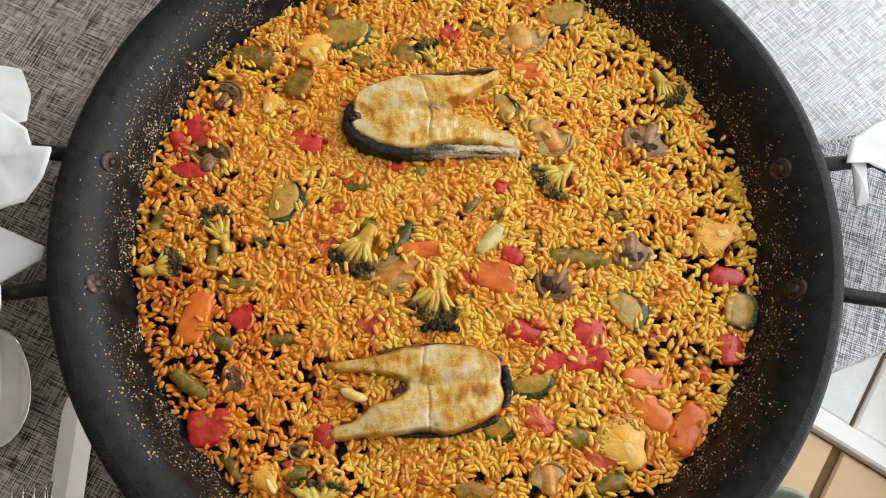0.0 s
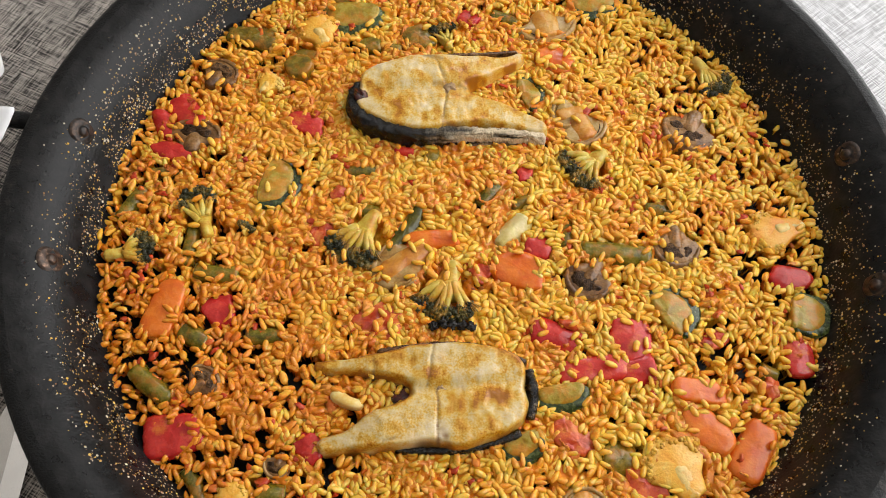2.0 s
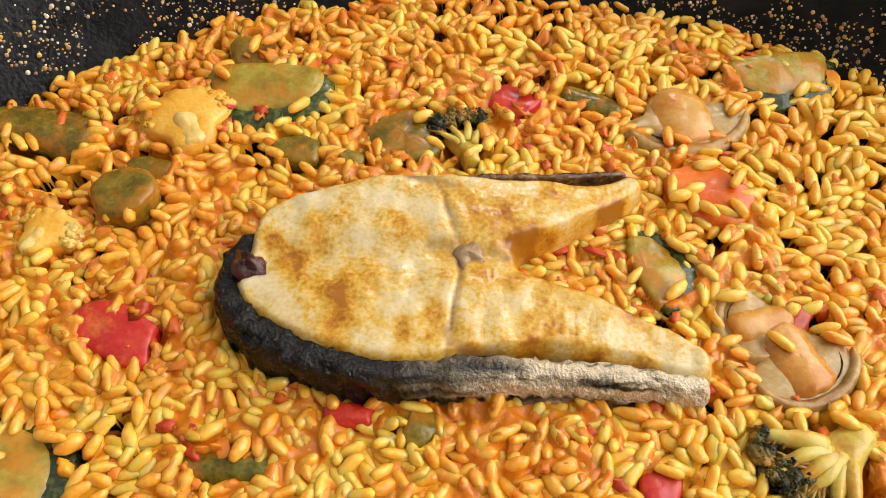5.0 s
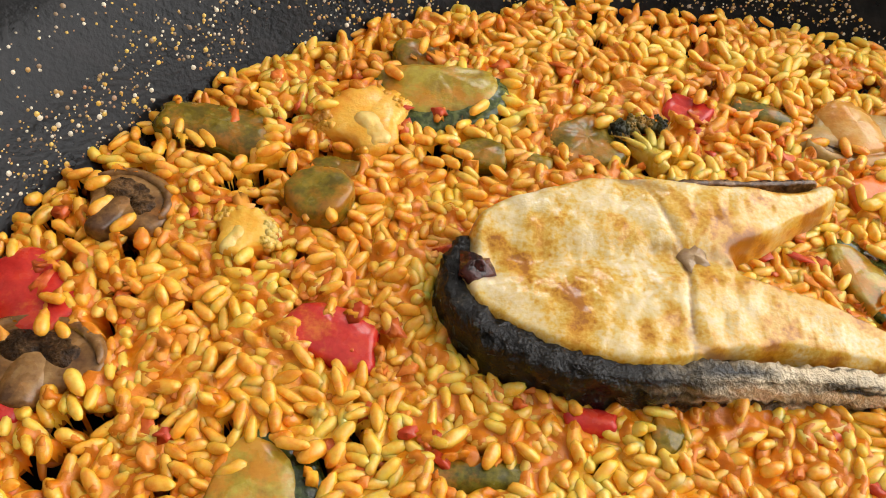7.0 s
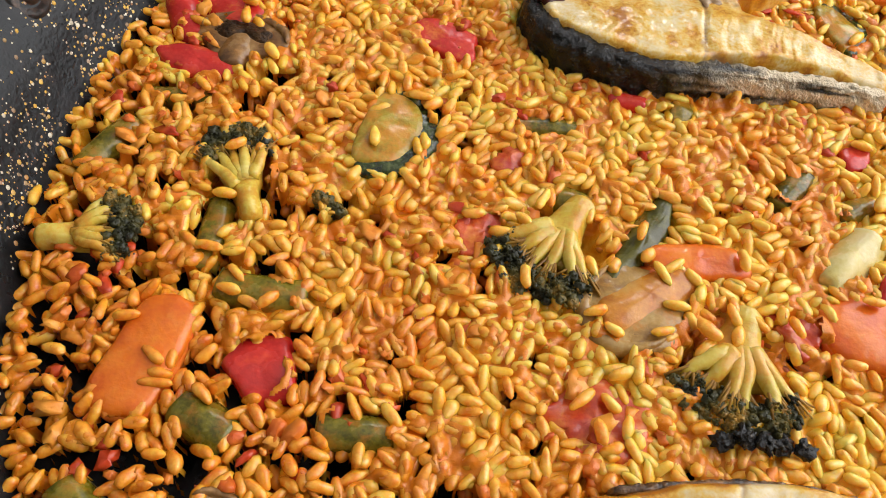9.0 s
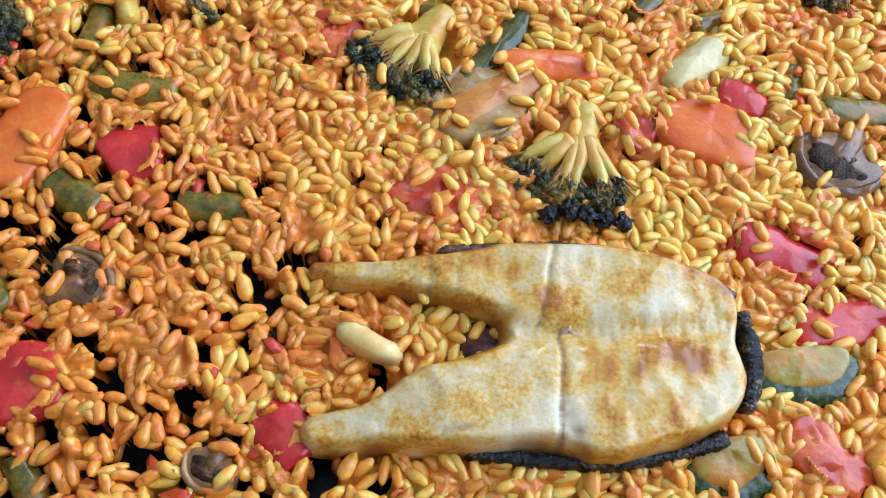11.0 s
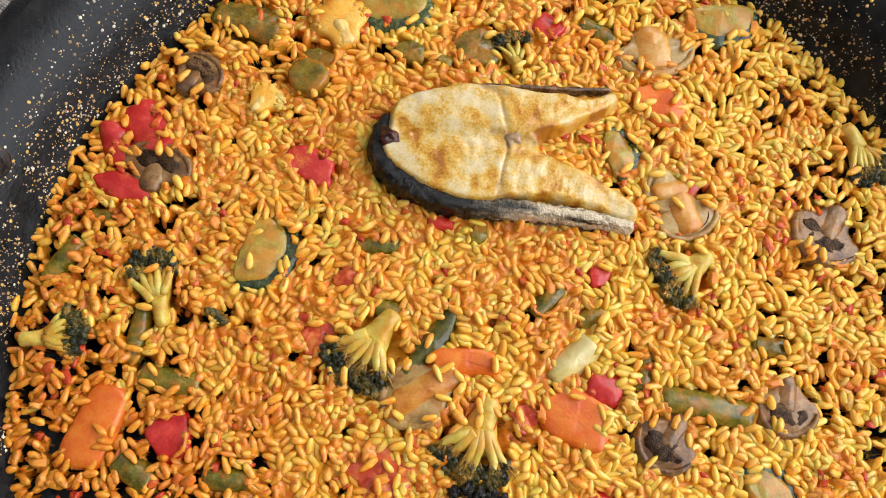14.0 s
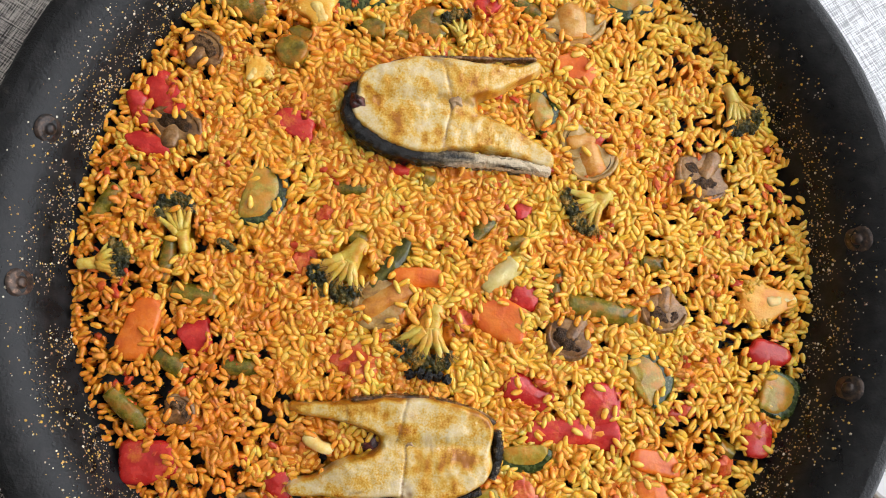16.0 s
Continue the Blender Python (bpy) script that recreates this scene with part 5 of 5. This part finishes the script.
mushroom(0.1356, 0.0697, 150, 0.0320, 0.0260, 81, 0)
mushroom(0.0615, 0.0789, -73, 0.0199, 0.0177, 82, 1)
mushroom(0.0718, 0.0681, 205, 0.0280, 0.0200, 85, 1)
mushroom(0.0520, 0.1469, 14, 0.0368, 0.0224, 84, 1)
mushroom(-0.1346, -0.0962, -44, 0.0183, 0.0154, 85, 0)
mushroom(-0.0919, -0.1382, -22, 0.0131, 0.0118, 86, 0)
mushroom(0.0600, -0.1537, 8, 0.0227, 0.0184, 87, 1)
broccoli(-0.1504, 0.0029, 112, 0.0308, 0.0222, 88)
broccoli(-0.1857, -0.0223, 15, 0.0238, 0.0215, 89)
broccoli(-0.0590, -0.0103, -119, 0.0334, 0.0314, 90)
broccoli(-0.0087, -0.0416, -103, 0.0321, 0.0348, 91)
broccoli(0.0723, 0.0426, -140, 0.0259, 0.0303, 92)
broccoli(0.1527, 0.1107, -60, 0.0278, 0.0235, 93)
broccoli(-0.0138, 0.1356, 109, 0.0197, 0.0171, 94)
broccoli(-0.0789, -0.1643, 87, 0.0177, 0.0369, 95)
broccoli(-0.1236, -0.0077, 68, 0.0058, 0.0090, 96)
cauliflower(-0.0947, 0.1362, -65, 0.0215, 0.0272, 97)
cauliflower(-0.1221, 0.0930, -115, 0.0140, 0.0163, 98)
cauliflower(0.1789, 0.0018, 16, 0.0293, 0.0254, 99)
cauliflower(0.1077, -0.1336, -63, 0.0304, 0.0342, 100)
cauliflower(-0.1104, -0.1557, -51, 0.0174, 0.0155, 101)
cauliflower(0.0531, -0.0189, -27, 0.0082, 0.0077, 102)
garlic(-0.0590, -0.1030, -23, 0.0173, 0.0075, 103)


# ---- the rice ----
SMEARED = BLOCKED[FISH_MARKS:]        # footprints over which sauce may be smeared: all but the fish


def blocked(x, y, shrink=0.95, among=BLOCKED):
    hit = np.zeros(len(x), bool)
    for bx, by, a, hl, hw in among:
        dx, dy = x - bx, y - by
        u, v = dx * math.cos(a) + dy * math.sin(a), -dx * math.sin(a) + dy * math.cos(a)
        hit |= (np.abs(u / (hl * shrink)) ** 2.6 + np.abs(v / (hw * shrink)) ** 2.6) < 1
    return hit


def pack(count, radius, rounds, rng):
    """Grain centres and turns over the disc, pushed apart so that neighbours hardly overlap: three beads a grain."""
    rr = radius * np.sqrt(rng.random(count))
    aa = rng.random(count) * 2 * np.pi
    p = np.stack([rr * np.cos(aa), rr * np.sin(aa)], 1)
    th = rng.random(count) * np.pi
    bead, reach = 0.00160, 0.0018
    for _ in range(rounds):
        d = np.stack([np.cos(th), np.sin(th)], 1)
        c = np.concatenate([p - d * reach, p, p + d * reach])
        own = np.tile(np.arange(count), 3)
        arm = np.repeat(np.array([-reach, 0.0, reach]), count)
        cell = np.floor((c + 0.3) / (2 * bead)).astype(np.int64)
        key = cell[:, 0] * 4096 + cell[:, 1]
        order = np.argsort(key, kind="stable")
        ks = key[order]
        move, turn = np.zeros((count, 2)), np.zeros(count)
        for ox in (-1, 0, 1):
            for oy in (-1, 0, 1):
                want = (cell[:, 0] + ox) * 4096 + cell[:, 1] + oy
                lo = np.searchsorted(ks, want, "left")
                n = np.searchsorted(ks, want, "right") - lo
                for s in range(int(min(n.max(), 5))):
                    i = np.nonzero(n > s)[0]
                    j = order[lo[i] + s]
                    ok = own[i] != own[j]
                    i, j = i[ok], j[ok]
                    v = c[i] - c[j]
                    dist = np.hypot(v[:, 0], v[:, 1]) + 1e-9
                    over = np.maximum(0, 2 * bead - dist)
                    push = v / dist[:, None] * over[:, None] * 0.16
                    np.add.at(move, own[i], push)
                    tq = d[own[i], 0] * push[:, 1] - d[own[i], 1] * push[:, 0]
                    np.add.at(turn, own[i], tq * arm[i] / (reach * reach) * 0.8)
        p += np.clip(move, -0.0012, 0.0012)
        th += np.clip(turn, -0.3, 0.3)
        r = np.hypot(p[:, 0], p[:, 1])
        p *= np.minimum(1, radius / np.maximum(r, 1e-6))[:, None]
    return p, th


def grain_template(seg, rings):
    """A plump cooked grain: a round bar with blunt ends."""
    st = [-math.cos(math.pi * (k + 1) / (rings + 1)) for k in range(rings)]
    verts = [(-1.0, 0.0, 0.0)]
    for t in st:
        r = (1 - abs(t) ** (3.0 if t < 0 else 2.5)) ** 0.5
        verts += [(t, r * math.cos(2 * math.pi * k / seg), r * math.sin(2 * math.pi * k / seg)) for k in range(seg)]
    verts.append((1.0, 0.0, 0.0))
    tris = [(0, 1 + (k + 1) % seg, 1 + k) for k in range(seg)]
    for i in range(rings - 1):
        for k in range(seg):
            a, b = 1 + i * seg + k, 1 + i * seg + (k + 1) % seg
            tris += [(a, b, b + seg), (a, b + seg, a + seg)]
    o = 1 + (rings - 1) * seg
    tris += [(o + k, o + (k + 1) % seg, o + seg) for k in range(seg)]
    return np.array(verts), np.array(tris)


def grains(name, x, y, z, th, pitch, roll, length, width, mat, label, fine=True):
    tv, tt = grain_template(9, 8) if fine else grain_template(6, 5)
    n = len(x)
    shape = np.random.default_rng(n)
    t, cs, sn = tv[None, :, 0], tv[None, :, 1], tv[None, :, 2]

    def each(low, high):
        return shape.uniform(low, high, (n, 1))

    swell = 1 + each(-0.18, 0.18) * t + each(-0.11, 0.11) * np.sin(each(2.0, 4.5) * t + each(0, 6.3)) + each(0.0, 0.10) * np.sin(each(3, 6) * t + each(0, 6.3)) * cs
    bend, dip = each(-0.16, 0.16), each(-0.10, 0.14)
    local = np.stack([t + 0.05 * sn * each(-1, 1), cs * swell + bend * (t * t - 0.35), 0.86 * sn * swell + dip * (t * t - 0.35)], -1)
    local = local + shape.normal(0, 0.035, local.shape)
    local = local * np.stack([length / 2, width / 2, width / 2], 1)[:, None, :]
    cr, sr = np.cos(roll)[:, None], np.sin(roll)[:, None]
    local = np.stack([local[..., 0], local[..., 1] * cr - local[..., 2] * sr, local[..., 1] * sr + local[..., 2] * cr], -1)
    cp, sp = np.cos(pitch)[:, None], np.sin(pitch)[:, None]
    local = np.stack([local[..., 0] * cp + local[..., 2] * sp, local[..., 1], -local[..., 0] * sp + local[..., 2] * cp], -1)
    ct, stn = np.cos(th)[:, None], np.sin(th)[:, None]
    local = np.stack([local[..., 0] * ct - local[..., 1] * stn, local[..., 0] * stn + local[..., 1] * ct, local[..., 2]], -1)
    verts = local + np.stack([x, y, z], 1)[:, None, :]
    tris = tt[None] + (np.arange(n) * len(tv))[:, None, None]
    me = bpy.data.meshes.new(name)
    me.vertices.add(n * len(tv))
    me.vertices.foreach_set("co", verts.astype(np.float32).ravel())
    me.loops.add(tris.size)
    me.loops.foreach_set("vertex_index", tris.astype(np.int32).ravel())
    me.polygons.add(tris.size // 3)
    me.polygons.foreach_set("loop_start", np.arange(0, tris.size, 3, dtype=np.int32))
    me.polygons.foreach_set("use_smooth", np.ones(tris.size // 3, bool))
    me.update(calc_edges=True)
    me.validate()
    me.materials.append(mat)
    return tagged(new(name, me), label, "rice", kind="stuff")


def bareness(x, y):
    """How far the rice thins out: towards the rim, and to the east and south-west of the pan."""
    r = np.hypot(x, y)
    return (0.75 * np.clip((r - 0.120) / 0.080, 0, 1) + 0.48 * np.clip((x - 0.02) / 0.14, 0, 1) + 0.25 * np.clip((-y - 0.06) / 0.14, 0, 1)
            + 0.25 * np.clip((-x - 0.10) / 0.1, 0, 1) + 1.0 * np.clip((-x - 0.03) / 0.1, 0, 1) * np.clip((-y + 0.01) / 0.08, 0, 1))


def hollows(x, y):
    """Where small gaps open between the grains."""
    return np.array([noise.noise(Vector((a * 185, b * 185, 7.0))) + 0.35 * noise.noise(Vector((a * 40, b * 40, 3.0))) for a, b in zip(x, y)])


def rice_layer(count, z0, spread, seed, rounds, radius, lean, shrink, top):
    rng = np.random.default_rng(seed)
    p, th = pack(count, radius, rounds, rng)
    n = len(p)
    x, y = p[:, 0], p[:, 1]
    r = np.hypot(x, y)
    bare, hole = bareness(x, y), hollows(x, y)
    over = blocked(x, y, shrink)
    if top:
        keep = hole < 0.60 - 0.40 * np.minimum(bare, 1.0)
        onto = over & (rng.random(n) < np.where(blocked(x, y, 0.62), 0.02, 0.24)) & ~blocked(x, y, 0.2)
    else:
        keep = (hole < 0.48 - 0.42 * np.minimum(bare, 1.1)) & (rng.random(n) > 0.40 * bare)
        onto = np.zeros(n, bool)
    lump = np.array([noise.noise(Vector((a * 55, b * 55, 2.5))) for a, b in p])
    z = z0 + 0.0014 * lump + rng.normal(0, spread, n) - 0.0030 * np.clip((r - 0.185) / 0.020, 0, 1) + 0.0028 * onto
    keep &= ~over | onto
    length = np.clip(rng.normal(0.0070, 0.0007, n), 0.0046, 0.0086)
    width = np.clip(rng.normal(0.0033, 0.0003, n), 0.0026, 0.0042)
    pitch = np.where(onto, 0.05, 1.0) * rng.normal(0, lean, n)
    roll = rng.random(n) * 6.28
    sauced = np.array([noise.noise(Vector((a * 38, b * 38, 0))) for a, b in p]) + 0.30 * np.array([noise.noise(Vector((a * 110, b * 110, 6))) for a, b in p]) + rng.normal(0, 0.05, n) > 0.0 + 0.25 * np.clip(x / 0.2, 0, 1) - 0.30 * np.clip(-x / 0.2, 0, 1) - 0.12 * np.clip(-y / 0.2, 0, 1)
    brown = np.array([noise.noise(Vector((a * 45, b * 45, 15))) for a, b in p]) + 0.08 * rng.normal(0, 1, n) + 1.1 * np.clip((-x - 0.02) / 0.12, 0, 1) * np.clip((-y + 0.03) / 0.10, 0, 1) + 0.35 * np.clip((r - 0.15) / 0.05, 0, 1) - 0.25 * np.clip(x / 0.1, 0, 1) > 0.66
    sets = ((keep & ~sauced & ~brown, "rice", RICE, "yellow saffron rice grains filling the pan"), (keep & sauced & ~brown, "sauced_rice", RICE_SAUCED, "orange saffron rice grains coated in tomato sauce"),
            (keep & brown, "toasted_rice", RICE_DARKER, "deep orange rice grains, mostly south-west and near the pan's rim")) if top else ((keep, "rice_below", RICE_SHADED, "lower sauced rice grains, coloured darker for shade in the gaps"),)
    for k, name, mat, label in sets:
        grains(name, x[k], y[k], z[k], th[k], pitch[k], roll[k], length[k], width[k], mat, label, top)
    keep &= ~onto
    return [q[keep] for q in (x, y, z, th, length, width)]


LAYERS = [rice_layer(8900, RICE_Z, 0.0010, 11, 22, 0.2055, 0.30, 0.90, True),
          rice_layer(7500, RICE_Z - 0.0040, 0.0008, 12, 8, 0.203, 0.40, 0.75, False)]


def blur(g, rounds):
    for _ in range(rounds):
        g = (np.roll(g, 1, 0) + 2 * g + np.roll(g, -1, 0)) / 4
        g = (np.roll(g, 1, 1) + 2 * g + np.roll(g, -1, 1)) / 4
    return g


def clouds(scale, seed, n, half):
    """Smooth noise over the square of the pan."""
    m = 180
    q = np.array([[noise.noise(Vector((i / (m - 1) * 2 * half * scale, j / (m - 1) * 2 * half * scale, seed))) for i in range(m)] for j in range(m)])
    t = np.linspace(0, m - 1.001, n)
    k, f = t.astype(int), t - t.astype(int)
    q = q[k] * (1 - f)[:, None] + q[k + 1] * f[:, None]
    return q[:, k] * (1 - f) + q[:, k + 1] * f


def sauce_film(n=600, half=0.2050):
    """The sauce that binds the grains: it hangs over them in the wet patches and sinks between them elsewhere, down to the bare pan in the gaps."""
    ax = np.linspace(-half, half, n)
    gx, gy = np.meshgrid(ax, ax)
    r = np.hypot(gx, gy)
    thin = 0.9 * np.clip((r - 0.120) / 0.080, 0, 2) + 0.80 * np.clip((gx - 0.01) / 0.15, 0, 1) + 0.30 * np.clip((-gy - 0.06) / 0.14, 0, 1) + 1.5 * np.clip((-gx - 0.04) / 0.1, 0, 1) * np.clip((-gy + 0.02) / 0.08, 0, 1)
    top = 0.0276 - 0.0080 * thin + 0.0026 * clouds(38, 0.0, n, half) + 0.0016 * clouds(150, 5.0, n, half)
    step = ax[1] - ax[0]
    o = np.arange(-6, 7) * step
    ox, oy = [q.ravel() for q in np.meshgrid(o, o)]
    for x, y, z, th, length, width in LAYERS:
        ix, iy = np.rint((x + half) / step).astype(int), np.rint((y + half) / step).astype(int)
        px, py = ix[:, None] * step - half + ox, iy[:, None] * step - half + oy
        dx, dy = px - x[:, None], py - y[:, None]
        c, q = np.cos(th)[:, None], np.sin(th)[:, None]
        u, v = (dx * c + dy * q) / (length / 2)[:, None], (dy * c - dx * q) / (width / 2)[:, None]
        inside = 1 - u * u - v * v
        high = z[:, None] + (width / 2)[:, None] * np.sqrt(np.maximum(inside, 0))
        jx, jy = ix[:, None] + np.rint(ox / step).astype(int), iy[:, None] + np.rint(oy / step).astype(int)
        ok = (inside > 0) & (jx >= 0) & (jx < n) & (jy >= 0) & (jy < n)
        np.maximum.at(top, (jy[ok], jx[ok]), high[ok])
    wet = clouds(38, 0.0, n, half) + 0.6 * clouds(140, 6.0, n, half) - 0.25 * np.clip(gx / 0.2, 0, 1) + 0.30 * np.clip(-gx / 0.2, 0, 1) + 0.12 * np.clip(-gy / 0.2, 0, 1) - 0.04
    wet = np.clip(wet / 0.30 + 0.5, 0, 1)
    wet = wet * wet * (3 - 2 * wet)
    fine = blur(np.random.default_rng(4).normal(0, 1, (n, n)), 3)
    bed = blur(top, 1)
    z = np.maximum(bed - 0.0015 + 0.0014 * wet, blur(top, 7) - 0.0013 + 0.0008 * wet) + 0.0005 * clouds(330, 8.0, n, half) * (0.4 + wet) + 0.0008 * fine * (0.3 + wet)
    half_grid = slice(None, None, 2)
    gap = hollows(gx[half_grid, half_grid].ravel(), gy[half_grid, half_grid].ravel()).reshape(n // 2, n // 2).repeat(2, 0).repeat(2, 1)
    gap = np.clip((blur(gap, 1) - 0.42 + 0.34 * np.minimum(bareness(gx, gy), 1.1)) / 0.16, 0, 1)
    z = z - 0.013 * gap
    near = blocked(gx.ravel(), gy.ravel(), 1.06, SMEARED).reshape(n, n)
    smear = clouds(120, 21.0, n, half) + 0.5 * clouds(300, 23.0, n, half) + 0.35 * (wet - 0.5)
    over = near & (smear > 0.30) & ~blocked(gx.ravel(), gy.ravel(), 0.80, SMEARED).reshape(n, n)
    z = np.where(over, np.maximum(z, RICE_Z + 0.0002 + 0.0024 * np.clip((smear - 0.10) / 0.35, 0, 1)), z)
    z = np.maximum(z, 0.0150)
    cell = np.arange(n * n).reshape(n, n)
    corner = np.stack([z[:-1, :-1], z[:-1, 1:], z[1:, 1:], z[1:, :-1]])
    flat = (corner.min(0) > 0.0152) & (np.ptp(corner, axis=0) < 0.0085)
    quads = np.stack([cell[:-1, :-1], cell[:-1, 1:], cell[1:, 1:], cell[1:, :-1]], -1)[(r[:-1, :-1] < 0.2045) & flat].reshape(-1, 4)
    used, quads = np.unique(quads, return_inverse=True)
    co = np.stack([gx, gy, z], -1).reshape(-1, 3)[used]
    me = bpy.data.meshes.new("saffron_sauce")
    me.vertices.add(len(co))
    me.vertices.foreach_set("co", co.astype(np.float32).ravel())
    me.loops.add(quads.size)
    me.loops.foreach_set("vertex_index", quads.astype(np.int32).ravel())
    me.polygons.add(quads.size // 4)
    me.polygons.foreach_set("loop_start", np.arange(0, quads.size, 4, dtype=np.int32))
    me.polygons.foreach_set("use_smooth", np.ones(quads.size // 4, bool))
    me.update(calc_edges=True)
    me.materials.append(SAUCE)
    me.attributes.new("wetness", "FLOAT", "POINT").data.foreach_set("value", wet.reshape(-1)[used].astype(np.float32))
    tagged(new("saffron_sauce", me), "thick orange saffron sauce binding the rice grains", "sauce", kind="stuff")


sauce_film()


def crumb_scatter(count):
    """Shreds of tomato, onion and sauce clinging to the grains."""
    rnd = random.Random(21)
    pieces = []
    while len(pieces) < count:
        a, r = rnd.uniform(0, 2 * math.pi), 0.195 * math.sqrt(rnd.random())
        x, y = r * math.cos(a), r * math.sin(a)
        if noise.noise(Vector((x * 30, y * 30, 4))) < -0.05 + 0.25 * max(0.0, x / 0.2):
            continue
        size = rnd.uniform(0.0008, 0.0024)
        v, f = ball((0, 0, 0), size, 0.5, 8, 5, 1.1, rnd.random() * 30)
        m = pose(x, y, RICE_Z + rnd.uniform(-0.0008, 0.0014), rnd.uniform(-25, 25), rnd.uniform(-25, 25), rnd.uniform(0, 360)) @ Matrix.Diagonal((rnd.uniform(0.8, 2.2), 1, 1, 1))
        pieces.append(([m @ q for q in v], f))
    return join(pieces)


tagged(mesh_ob("tomato_crumbs", *crumb_scatter(1300), CRUMB), "orange shreds of tomato and sauce clinging to rice", "tomato crumbs", kind="stuff")
